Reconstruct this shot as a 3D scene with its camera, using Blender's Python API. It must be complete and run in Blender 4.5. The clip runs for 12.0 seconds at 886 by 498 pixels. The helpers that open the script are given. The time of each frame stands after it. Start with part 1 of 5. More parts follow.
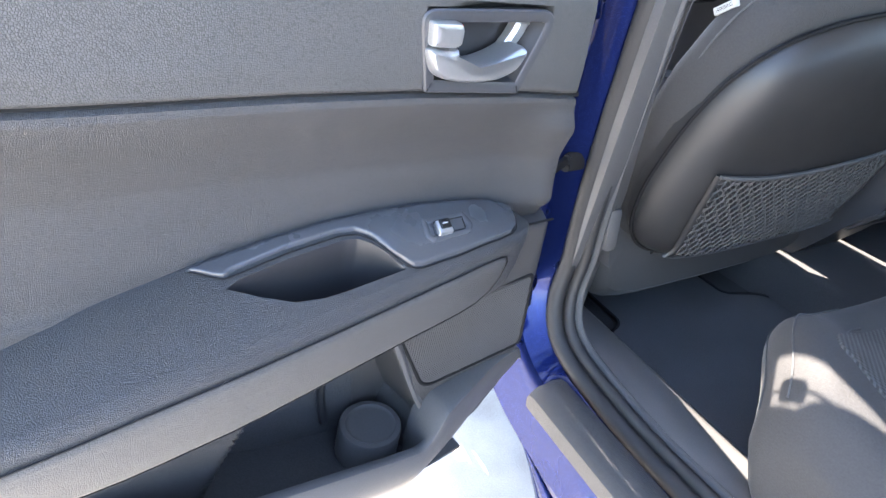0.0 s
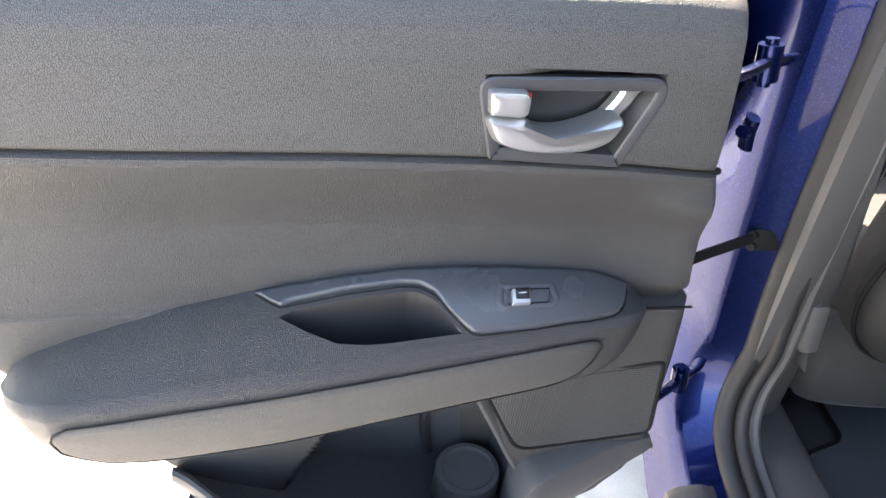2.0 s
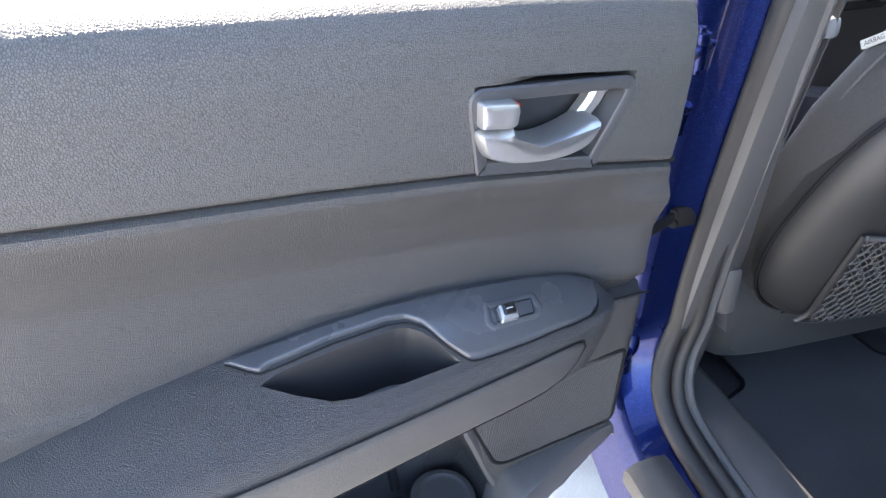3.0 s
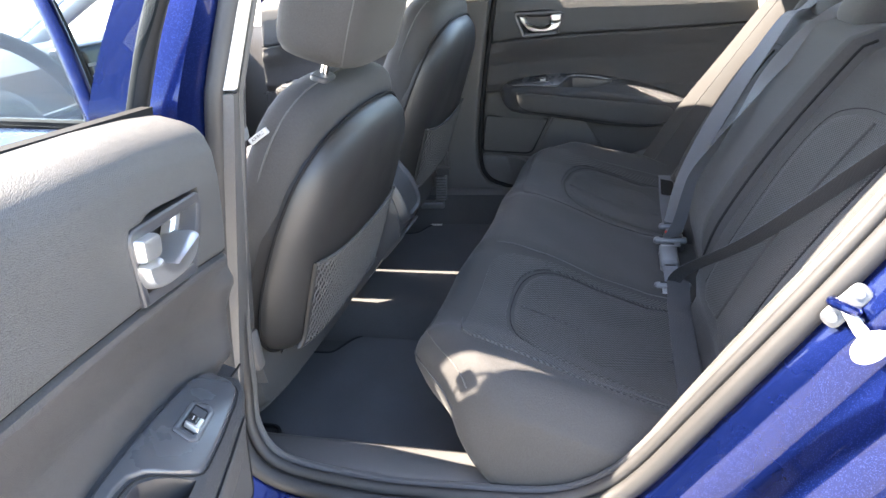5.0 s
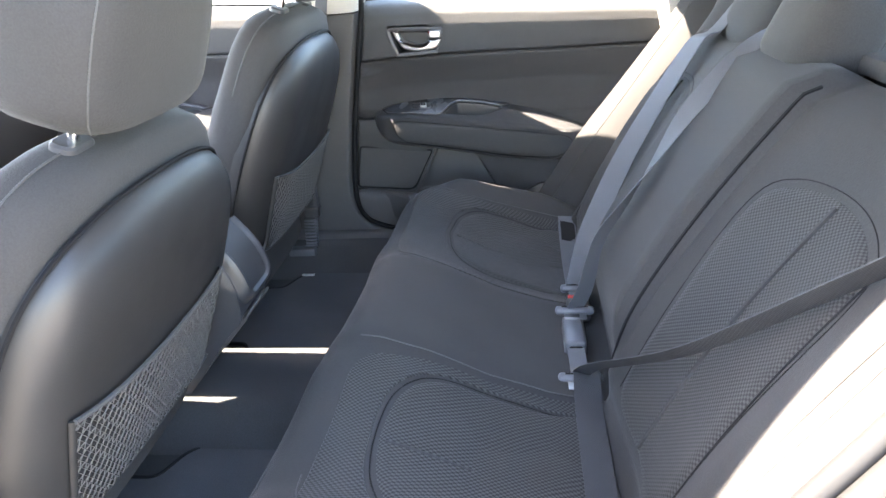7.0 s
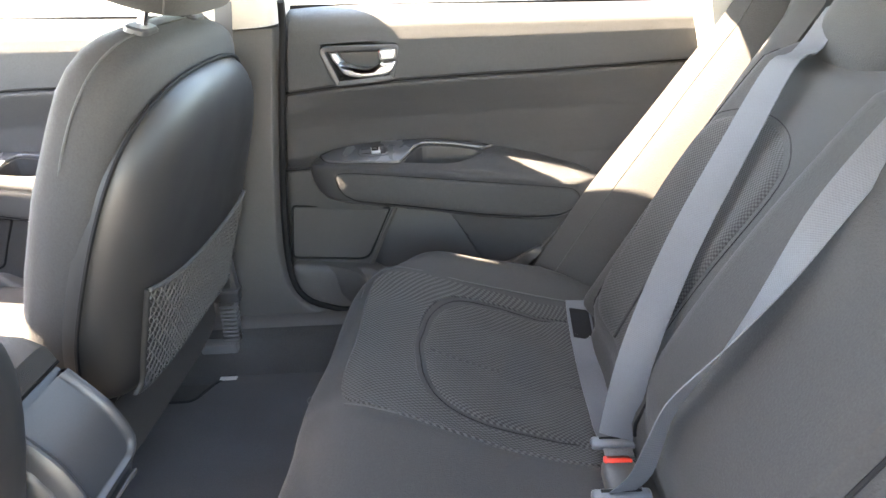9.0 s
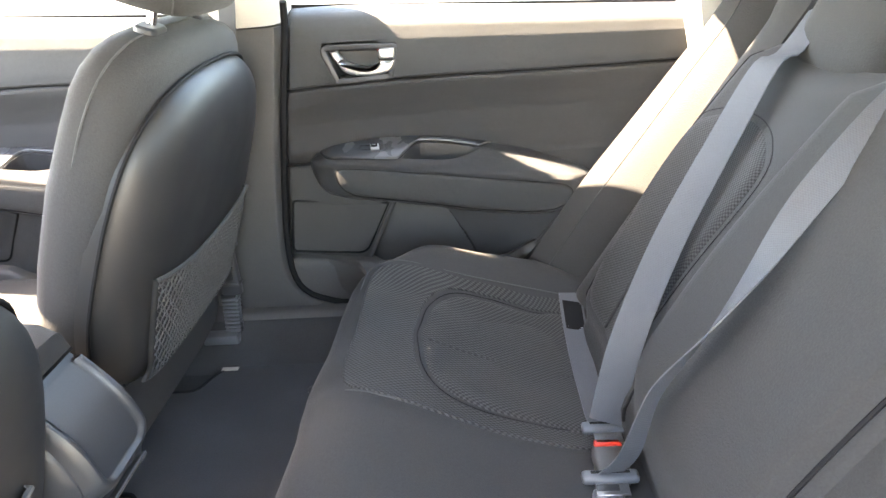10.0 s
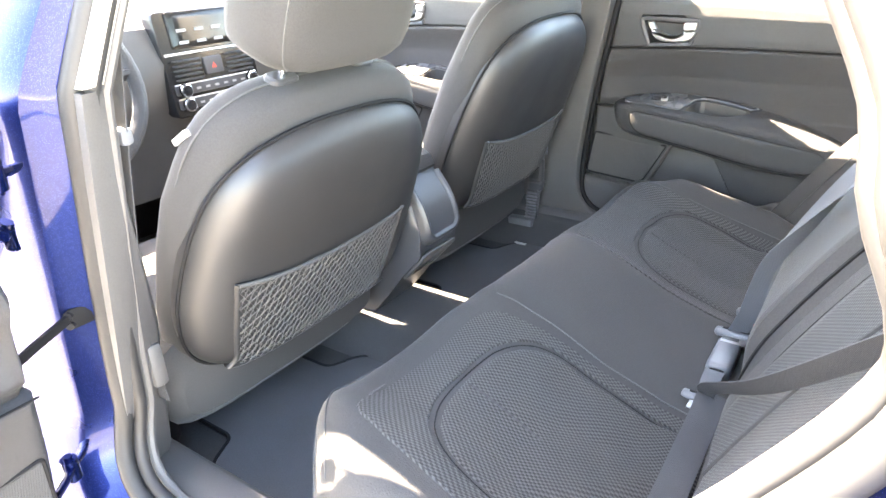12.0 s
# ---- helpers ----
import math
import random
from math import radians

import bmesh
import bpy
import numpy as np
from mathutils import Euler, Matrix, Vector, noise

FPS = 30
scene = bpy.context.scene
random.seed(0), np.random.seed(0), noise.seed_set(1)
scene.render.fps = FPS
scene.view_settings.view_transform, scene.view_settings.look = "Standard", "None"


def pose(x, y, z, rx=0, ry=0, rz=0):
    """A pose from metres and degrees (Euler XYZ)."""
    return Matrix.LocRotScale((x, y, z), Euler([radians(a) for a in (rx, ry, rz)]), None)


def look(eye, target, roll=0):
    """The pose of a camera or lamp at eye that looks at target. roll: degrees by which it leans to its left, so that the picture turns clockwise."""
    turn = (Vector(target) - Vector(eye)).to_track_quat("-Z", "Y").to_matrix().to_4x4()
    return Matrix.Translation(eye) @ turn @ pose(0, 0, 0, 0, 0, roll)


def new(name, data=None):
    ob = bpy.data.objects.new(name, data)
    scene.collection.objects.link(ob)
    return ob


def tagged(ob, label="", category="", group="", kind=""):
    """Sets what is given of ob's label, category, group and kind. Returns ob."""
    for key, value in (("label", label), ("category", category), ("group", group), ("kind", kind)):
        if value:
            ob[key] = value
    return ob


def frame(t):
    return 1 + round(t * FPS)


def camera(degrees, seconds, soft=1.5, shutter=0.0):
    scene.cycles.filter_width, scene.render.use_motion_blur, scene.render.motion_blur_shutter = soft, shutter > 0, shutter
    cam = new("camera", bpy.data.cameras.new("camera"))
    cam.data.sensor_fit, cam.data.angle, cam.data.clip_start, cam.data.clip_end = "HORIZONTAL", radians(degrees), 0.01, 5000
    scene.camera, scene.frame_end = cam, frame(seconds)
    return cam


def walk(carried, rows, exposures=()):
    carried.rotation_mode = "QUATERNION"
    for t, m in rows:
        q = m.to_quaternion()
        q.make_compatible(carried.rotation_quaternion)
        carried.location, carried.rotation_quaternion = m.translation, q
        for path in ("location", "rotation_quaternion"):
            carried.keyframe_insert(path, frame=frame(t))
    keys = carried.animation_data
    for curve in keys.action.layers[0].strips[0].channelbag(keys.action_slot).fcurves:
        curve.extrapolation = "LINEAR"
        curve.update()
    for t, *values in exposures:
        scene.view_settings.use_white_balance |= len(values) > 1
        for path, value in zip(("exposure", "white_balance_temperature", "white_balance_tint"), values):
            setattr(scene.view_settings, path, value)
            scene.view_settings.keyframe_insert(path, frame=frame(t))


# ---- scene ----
cam = camera(68.2, 12.0)
PATH = [
    (0, (0.577, -1.259, 1.015), (-0.968, -0.506, -0.007), 2.2),
    (0.5, (0.56, -1.154, 1.039), (-1.136, -0.867, 0.019), 0.1),
    (1, (0.568, -1.073, 1.05), (-1.158, -1.122, 0.041), -1.1),
    (1.5, (0.57, -1.05, 1.051), (-1.155, -1.173, 0.048), -2.1),
    (2, (0.571, -1.05, 1.049), (-1.151, -1.175, 0.04), -2.4),
    (2.5, (0.565, -1.066, 1.047), (-1.165, -1.126, 0.043), -2.7),
    (3, (0.519, -1.166, 1.05), (-1.165, -0.803, 0.034), -3.2),
    (3.5, (0.495, -1.23, 1.061), (-0.986, -0.324, 0.068), -5.6),
    (3.7, (0.515, -1.246, 1.053), (-0.845, -0.121, 0.112), -4.0),
    (5.3, (0.444, -1.448, 1.095), (0.06, 0.345, 0.296), -5.7),
    (5.5, (0.435, -1.449, 1.099), (0.118, 0.361, 0.31), -5.2),
    (6, (0.42, -1.429, 1.097), (0.198, 0.39, 0.295), -4.7),
    (6.5, (0.428, -1.274, 1.084), (0.236, 0.542, 0.268), -4.7),
    (7, (0.48, -1.071, 1.096), (0.239, 0.73, 0.259), -4.4),
    (7.5, (0.478, -0.894, 1.088), (0.285, 0.905, 0.236), -4.4),
    (7.7, (0.466, -0.81, 1.064), (0.315, 0.998, 0.222), -4.2),
    (9.3, (0.42, -0.552, 1.077), (0.291, 1.252, 0.224), -4.9),
    (9.5, (0.415, -0.55, 1.076), (0.292, 1.254, 0.221), -4.7),
    (10, (0.427, -0.597, 1.086), (0.31, 1.205, 0.226), -4.6),
    (10.5, (0.453, -0.711, 1.11), (0.261, 1.082, 0.244), -4.6),
    (11, (0.537, -0.8, 1.108), (0.018, 0.94, 0.267), -4.0),
    (11.5, (0.619, -0.908, 1.104), (-0.26, 0.684, 0.27), -2.4),
    (12, (0.726, -1.067, 1.083), (-0.322, 0.422, 0.256), -2.2),
]
TINT = 14
EXPOSURES = [(0.0, 3.94, 6850), (0.5, 4.04, 7400), (1.0, 4.07, 7800), (1.5, 3.52, 7900), (2.5, 3.6, 7500), (3.5, 3.64, 6600), (5.5, 4.04, 7700), (6.0, 4.07, 7800), (6.5, 3.94, 7700), (7.0, 4.56, 7450), (7.5, 5.2, 7350), (9.5, 4.94, 8900), (10.5, 5.06, 8700), (11.0, 5.54, 8600), (11.5, 5.71, 8500), (12.0, 5.5, 8500)]
walk(cam, [(t, look(eye, target, roll)) for t, eye, target, roll in PATH], [(t, stops, kelvin, TINT) for t, stops, kelvin in EXPOSURES])

# ---- light ----
world = bpy.data.worlds.new("world")
scene.world = world
world.use_nodes = True
wn = world.node_tree
sky = wn.nodes.new("ShaderNodeTexSky")
sky.sky_type, sky.sun_disc = "NISHITA", False
SUN_EL, SUN_AZ = 52.0, 178.5     # azimuth: direction towards the sun, degrees from +x to +y
sky.sun_elevation, sky.sun_rotation = radians(SUN_EL), radians(90.0 - SUN_AZ)
wn.links.new(sky.outputs[0], wn.nodes["Background"].inputs[0])
wn.nodes["Background"].inputs[1].default_value = 0.15
sun = new("sun", bpy.data.lights.new("sun", "SUN"))
sun.data.energy, sun.data.angle, sun.data.color = 3.9, radians(0.53), (1.0, 0.94, 0.85)
to_sun = Vector((math.cos(radians(SUN_AZ)) * math.cos(radians(SUN_EL)), math.sin(radians(SUN_AZ)) * math.cos(radians(SUN_EL)), math.sin(radians(SUN_EL))))
sun.matrix_world = look(to_sun * 20, (0, 0, 0))


# ---- materials ----
def material(name, color, rough=0.5, metal=0.0, coat=0.0, grain=None, blotch=0.12, bump=0.0, spec=0.5, weave=None, fleck=0.0, sheen=0.0, thread=(0.16, 1.72)):
    """Principled surface. grain: cell size of a leathery relief in metres; weave: pitch of a woven relief; blotch: soft large-scale variation."""
    m = bpy.data.materials.new(name)
    m.use_nodes = True
    nt = m.node_tree
    b = nt.nodes["Principled BSDF"]
    b.inputs["Base Color"].default_value = (*color, 1)
    b.inputs["Roughness"].default_value, b.inputs["Metallic"].default_value = rough, metal
    b.inputs["Coat Weight"].default_value, b.inputs["Coat Roughness"].default_value = coat, 0.03
    b.inputs["Specular IOR Level"].default_value = spec
    b.inputs["Sheen Weight"].default_value, b.inputs["Sheen Roughness"].default_value = sheen, 0.4
    tc = nt.nodes.new("ShaderNodeTexCoord")
    big = nt.nodes.new("ShaderNodeTexNoise")
    big.inputs["Scale"].default_value, big.inputs["Detail"].default_value = 9.0, 5.0
    nt.links.new(tc.outputs["Object"], big.inputs["Vector"])
    fine = nt.nodes.new("ShaderNodeTexNoise")
    fine.inputs["Scale"].default_value, fine.inputs["Detail"].default_value = 420.0, 3.0
    nt.links.new(tc.outputs["Object"], fine.inputs["Vector"])
    add = nt.nodes.new("ShaderNodeMath")
    add.operation = "ADD"
    nt.links.new(big.outputs["Fac"], add.inputs[0])
    nt.links.new(fine.outputs["Fac"], add.inputs[1])
    mr = nt.nodes.new("ShaderNodeMapRange")
    mr.inputs["From Min"].default_value, mr.inputs["From Max"].default_value = 0.6, 1.4
    mr.inputs["To Min"].default_value, mr.inputs["To Max"].default_value = 1.0 - blotch, 1.0 + blotch
    nt.links.new(add.outputs[0], mr.inputs["Value"])
    mul = nt.nodes.new("ShaderNodeVectorMath")
    mul.operation = "SCALE"
    mul.inputs[0].default_value = color
    nt.links.new(mr.outputs[0], mul.inputs["Scale"])
    nt.links.new(mul.outputs[0], b.inputs["Base Color"])
    rr = nt.nodes.new("ShaderNodeMapRange")
    rr.inputs["From Min"].default_value, rr.inputs["From Max"].default_value = 0.3, 0.7
    rr.inputs["To Min"].default_value, rr.inputs["To Max"].default_value = max(rough - 0.06, 0.02), rough + 0.06
    nt.links.new(big.outputs["Fac"], rr.inputs["Value"])
    nt.links.new(rr.outputs[0], b.inputs["Roughness"])
    height = None
    if grain:
        vo = nt.nodes.new("ShaderNodeTexVoronoi")
        vo.feature = "DISTANCE_TO_EDGE"
        vo.inputs["Scale"].default_value = 1.0 / grain
        nt.links.new(tc.outputs["Object"], vo.inputs["Vector"])
        cl = nt.nodes.new("ShaderNodeMapRange")
        cl.inputs["From Max"].default_value = 0.22
        nt.links.new(vo.outputs["Distance"], cl.inputs["Value"])
        height = cl.outputs[0]
        # Creases between grain cells are also darkened in the colour, as painted shade.
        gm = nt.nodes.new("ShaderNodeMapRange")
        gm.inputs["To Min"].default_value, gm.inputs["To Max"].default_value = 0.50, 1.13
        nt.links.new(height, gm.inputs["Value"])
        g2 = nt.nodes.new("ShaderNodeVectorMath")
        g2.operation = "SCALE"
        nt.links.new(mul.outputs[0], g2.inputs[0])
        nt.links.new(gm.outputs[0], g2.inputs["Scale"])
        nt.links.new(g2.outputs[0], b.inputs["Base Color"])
    elif weave:
        sep = nt.nodes.new("ShaderNodeSeparateXYZ")
        nt.links.new(tc.outputs["Object"], sep.inputs[0])
        waves = []
        for axes in ((1, 0, 0.7), (0, 1, 0)):
            dot = nt.nodes.new("ShaderNodeVectorMath")
            dot.operation = "DOT_PRODUCT"
            dot.inputs[1].default_value = tuple(a * 2 * math.pi / weave / 1.55 for a in axes)
            nt.links.new(tc.outputs["Object"], dot.inputs[0])
            sn = nt.nodes.new("ShaderNodeMath")
            sn.operation = "SINE"
            nt.links.new(dot.outputs["Value"], sn.inputs[0])
            waves.append(sn)
        mx = nt.nodes.new("ShaderNodeMath")
        mx.operation = "MULTIPLY"
        nt.links.new(waves[0].outputs[0], mx.inputs[0])
        nt.links.new(waves[1].outputs[0], mx.inputs[1])
        height = mx.outputs[0]
        wm = nt.nodes.new("ShaderNodeMapRange")
        wm.inputs["From Min"].default_value, wm.inputs["From Max"].default_value = -0.45, 0.45
        wm.inputs["To Min"].default_value, wm.inputs["To Max"].default_value = thread
        nt.links.new(height, wm.inputs["Value"])
        m2 = nt.nodes.new("ShaderNodeVectorMath")
        m2.operation = "SCALE"
        nt.links.new(mul.outputs[0], m2.inputs[0])
        nt.links.new(wm.outputs[0], m2.inputs["Scale"])
        nt.links.new(m2.outputs[0], b.inputs["Base Color"])
    elif bump:
        height = fine.outputs["Fac"]
    if height is not None:
        bp = nt.nodes.new("ShaderNodeBump")
        bp.inputs["Strength"].default_value = bump or 0.35
        bp.inputs["Distance"].default_value = 0.0008
        nt.links.new(height, bp.inputs["Height"])
        nt.links.new(bp.outputs[0], b.inputs["Normal"])
    if fleck:
        fl = nt.nodes.new("ShaderNodeTexVoronoi")
        fl.inputs["Scale"].default_value = 2000.0
        nt.links.new(tc.outputs["Object"], fl.inputs["Vector"])
        th = nt.nodes.new("ShaderNodeMath")
        th.operation = "GREATER_THAN"
        th.inputs[1].default_value = 0.93
        sp = nt.nodes.new("ShaderNodeSeparateColor")
        nt.links.new(fl.outputs["Color"], sp.inputs[0])
        nt.links.new(sp.outputs[0], th.inputs[0])
        mx = nt.nodes.new("ShaderNodeMix")
        mx.data_type = "RGBA"
        mx.inputs["B"].default_value = (0.10, 0.18, 0.7, 1)
        sc = nt.nodes.new("ShaderNodeMath")
        sc.operation = "MULTIPLY"
        sc.inputs[1].default_value = fleck
        nt.links.new(th.outputs[0], sc.inputs[0])
        nt.links.new(sc.outputs[0], mx.inputs["Factor"])
        nt.links.new(mul.outputs[0], mx.inputs["A"])
        nt.links.new(mx.outputs[2], b.inputs["Base Color"])
    return m


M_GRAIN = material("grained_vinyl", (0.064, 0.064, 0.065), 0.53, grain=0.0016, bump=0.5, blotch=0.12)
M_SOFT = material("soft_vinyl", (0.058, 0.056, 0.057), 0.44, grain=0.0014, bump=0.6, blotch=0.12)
# Darker copy of the soft vinyl: shade on armrest and wheel rim as colour.
M_SOFT_SHADED = material("shaded_soft_vinyl", (0.046, 0.047, 0.051), 0.41, grain=0.0014, bump=0.75, blotch=0.14)
M_PLASTIC = material("dark_plastic", (0.072, 0.070, 0.070), 0.48, bump=0.15, blotch=0.15)
M_SATIN = material("satin_plastic", (0.045, 0.046, 0.051), 0.38, bump=0.04, blotch=0.12)
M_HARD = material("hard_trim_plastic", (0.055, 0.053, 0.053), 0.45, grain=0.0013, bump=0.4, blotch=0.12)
# Darker plastic for cups and hollows; their shade is put into the colour.
M_RECESS_SHADED = material("shaded_recess_plastic", (0.022, 0.022, 0.024), 0.42, bump=0.05, blotch=0.12)
M_PANEL = material("satin_panel", (0.062, 0.064, 0.070), 0.26, bump=0.03, blotch=0.08)
M_BUCKLE = material("grey_buckle_plastic", (0.11, 0.115, 0.125), 0.36, bump=0.05, blotch=0.08)
M_SHELL = material("seat_back_plastic", (0.026, 0.0255, 0.026), 0.45, bump=0.12, blotch=0.08)
M_RUBBER = material("rubber", (0.021, 0.0205, 0.021), 0.56, bump=0.12, blotch=0.15)
M_FABRIC = material("seat_fabric", (0.033, 0.0322, 0.0325), 0.85, bump=0.7, blotch=0.24, sheen=0.06)
M_WOVEN = material("woven_mesh_fabric", (0.041, 0.040, 0.0395), 0.8, weave=0.0045, bump=0.5, blotch=0.1, sheen=0.05, thread=(0.28, 1.52))
M_WOVEN_BACK = material("woven_backrest_fabric", (0.038, 0.0372, 0.0368), 0.82, weave=0.0045, bump=0.4, blotch=0.14, sheen=0.05, thread=(0.36, 1.45))
M_CARPET = material("carpet", (0.048, 0.048, 0.050), 0.95, bump=1.0, blotch=0.3)
M_MAT = material("mat_carpet", (0.072, 0.074, 0.080), 0.95, bump=0.9, blotch=0.25)
M_BLUE = material("blue_paint", (0.0014, 0.0080, 0.066), 0.28, metal=0.8, coat=0.4, blotch=0.05, fleck=0.2, spec=0.3)
M_SILVER = material("satin_silver", (0.55, 0.55, 0.55), 0.33, metal=0.85, blotch=0.04)
M_PLATE = material("dull_zinc_plate", (0.10, 0.105, 0.115), 0.42, metal=0.6, blotch=0.2)
M_CHROME = material("chrome", (0.75, 0.75, 0.76), 0.12, metal=1.0, blotch=0.03)
M_STEEL = material("zinc_steel", (0.34, 0.34, 0.34), 0.38, metal=0.9, blotch=0.2)
M_BEIGE = material("light_pillar_cloth", (0.52, 0.49, 0.445), 0.9, bump=0.35, blotch=0.06)
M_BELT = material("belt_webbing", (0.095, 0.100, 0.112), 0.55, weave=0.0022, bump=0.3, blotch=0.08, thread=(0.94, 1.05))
# Same webbing darkened for the near-side belts, so their shade is in the colour.
M_BELT_SHADED = material("shaded_belt_webbing", (0.045, 0.046, 0.050), 0.6, weave=0.0022, bump=0.3, blotch=0.08, thread=(0.94, 1.05))
M_THREAD = material("grey_thread", (0.068, 0.068, 0.068), 0.8, bump=0.3, blotch=0.2)
M_BLACK = material("black_gloss", (0.012, 0.012, 0.013), 0.2, blotch=0.1)
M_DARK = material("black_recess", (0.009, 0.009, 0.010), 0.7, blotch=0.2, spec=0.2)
M_RED = material("red_button", (0.75, 0.05, 0.03), 0.4, blotch=0.05)
M_WHITE = material("white_print", (0.62, 0.61, 0.59), 0.6, blotch=0.1)
M_PRINT = material("grey_print", (0.30, 0.30, 0.30), 0.6, blotch=0.2)
M_TAG = material("woven_tag", (0.42, 0.42, 0.41), 0.8, bump=0.3, blotch=0.15)
M_NET = material("elastic_net", (0.066, 0.065, 0.065), 0.8, bump=0.4, blotch=0.15)
M_ASPHALT = material("asphalt", (0.40, 0.375, 0.335), 0.9, bump=1.0, blotch=0.35)
M_LINE = material("white_road_paint", (0.75, 0.74, 0.70), 0.8, bump=0.5, blotch=0.15)


def glass_material(name, tint):
    m = bpy.data.materials.new(name)
    m.use_nodes = True
    nt = m.node_tree
    tr = nt.nodes.new("ShaderNodeBsdfTransparent")
    tr.inputs[0].default_value = (*tint, 1)
    gl = nt.nodes.new("ShaderNodeBsdfGlossy")
    gl.inputs["Roughness"].default_value = 0.02
    mix = nt.nodes.new("ShaderNodeMixShader")
    mix.inputs[0].default_value = 0.07
    nt.links.new(tr.outputs[0], mix.inputs[1])
    nt.links.new(gl.outputs[0], mix.inputs[2])
    nt.links.new(mix.outputs[0], nt.nodes["Material Output"].inputs[0])
    return m


M_GLASS = glass_material("window_glass", (0.72, 0.78, 0.78))
M_TINTED = glass_material("tinted_window_glass", (0.42, 0.50, 0.53))


# ---- mesh helpers ----
def part(name, bm, mat, parent=None, label="", smooth=True, angle=40):
    """Links a bmesh as one mesh object under a thing or a part."""
    bmesh.ops.recalc_face_normals(bm, faces=bm.faces)
    data = bpy.data.meshes.new(name)
    bm.to_mesh(data)
    bm.free()
    data.materials.append(mat)
    if smooth:
        data.shade_smooth()
        data.set_sharp_from_angle(angle=radians(angle))
    ob = new(name, data)
    if parent:
        ob.parent = parent
    if label:
        ob["label"] = label
    return ob


def thing(name, label, category, group="", kind="", at=(0, 0, 0)):
    ob = new(name)
    ob.empty_display_size = 0.05
    ob.location = at
    return tagged(ob, label, category, group, kind)


def curve(pts, n, closed=False):
    """Catmull-Rom curve through points of any dimension, at n even steps along its length."""
    p = [np.array(q, float) for q in pts]
    m = len(p)
    dense = []
    for i in range(m if closed else m - 1):
        a, b, c, d = (p[(i - 1) % m], p[i], p[(i + 1) % m], p[(i + 2) % m]) if closed else (p[max(i - 1, 0)], p[i], p[i + 1], p[min(i + 2, m - 1)])
        for k in range(24):
            t = k / 24
            dense.append(0.5 * (2 * b + (c - a) * t + (2 * a - 5 * b + 4 * c - d) * t * t + (3 * b - a - 3 * c + d) * t ** 3))
    dense.append(p[0] if closed else p[-1])
    dense = np.array(dense)
    run = np.r_[0, np.cumsum(np.linalg.norm(np.diff(dense, axis=0), axis=1))]
    at = np.linspace(0, run[-1], n + 1)[:-1] if closed else np.linspace(0, run[-1], n)
    return [np.array([np.interp(s, run, dense[:, k]) for k in range(dense.shape[1])]) for s in at]


def rounded(pts, r, n=6):
    """A 2D polygon with its corners rounded by r (one value or one per corner)."""
    out, m = [], len(pts)
    for i in range(m):
        a, b, c = (Vector(pts[(i + k) % m]) for k in (-1, 0, 1))
        q = r[i] if isinstance(r, (list, tuple)) else r
        q = min(q, 0.49 * (a - b).length, 0.49 * (c - b).length)
        s, e = b + (a - b).normalized() * q, b + (c - b).normalized() * q
        for k in range(n + 1):
            t = k / n
            out.append(tuple((1 - t) ** 2 * s + 2 * t * (1 - t) * b + t * t * e))
    return out


def lerp(x, table):
    xs = [t[0] for t in table]
    return float(np.interp(x, xs, [t[1] for t in table]))


def inset(poly, d):
    p = np.array(poly, float)
    area = 0.5 * np.sum(p[:, 0] * np.roll(p[:, 1], -1) - np.roll(p[:, 0], -1) * p[:, 1])
    e = np.roll(p, -1, 0) - np.roll(p, 1, 0)
    e /= np.maximum(np.linalg.norm(e, axis=1, keepdims=True), 1e-9)
    nrm = np.stack([-e[:, 1], e[:, 0]], 1) * np.sign(area)
    return p + nrm * d


def pad(outline, rings, f, bm=None, hole=False, fan=True):
    """A cushion-like solid: the outline (a, b) inset by rings of (inset, height), mapped to space by f(a, b, h)."""
    bm = bm or bmesh.new()
    loops = [[bm.verts.new(f(a, b, h)) for a, b in inset(outline, d)] for d, h in rings]
    n = len(outline)
    for p, q in zip(loops, loops[1:]):
        for i in range(n):
            bm.faces.new((p[i], p[(i + 1) % n], q[(i + 1) % n], q[i]))
    if hole:
        p, q = loops[-1], loops[0]
        for i in range(n):
            bm.faces.new((p[i], p[(i + 1) % n], q[(i + 1) % n], q[i]))
    elif not fan:
        bmesh.ops.triangulate(bm, faces=[bm.faces.new(loops[-1]), bm.faces.new(list(reversed(loops[0])))])
    else:
        last = inset(outline, rings[-1][0])
        c = last.mean(0)
        mid = [[bm.verts.new(f(*(c + (np.array(v) - c) * k), rings[-1][1])) for v in last] for k in (0.66, 0.33)]
        for p, q in ((loops[-1], mid[0]), (mid[0], mid[1])):
            for i in range(n):
                bm.faces.new((p[i], p[(i + 1) % n], q[(i + 1) % n], q[i]))
        cv = bm.verts.new(f(c[0], c[1], rings[-1][1]))
        for i in range(n):
            bm.faces.new((mid[1][i], mid[1][(i + 1) % n], cv))
        bm.faces.new(list(reversed(loops[0])))
    return bm


def loft(rings, bm=None, caps=True, closed=True, loop=False):
    bm = bm or bmesh.new()
    vs = [[bm.verts.new(v) for v in r] for r in rings]
    n = len(rings[0])
    pairs = list(zip(vs, vs[1:])) + ([(vs[-1], vs[0])] if loop else [])
    for p, q in pairs:
        for i in range(n if closed else n - 1):
            bm.faces.new((p[i], p[(i + 1) % n], q[(i + 1) % n], q[i]))
    if caps and closed and not loop:
        bm.faces.new(list(reversed(vs[0])))
        bm.faces.new(vs[-1])
    return bm


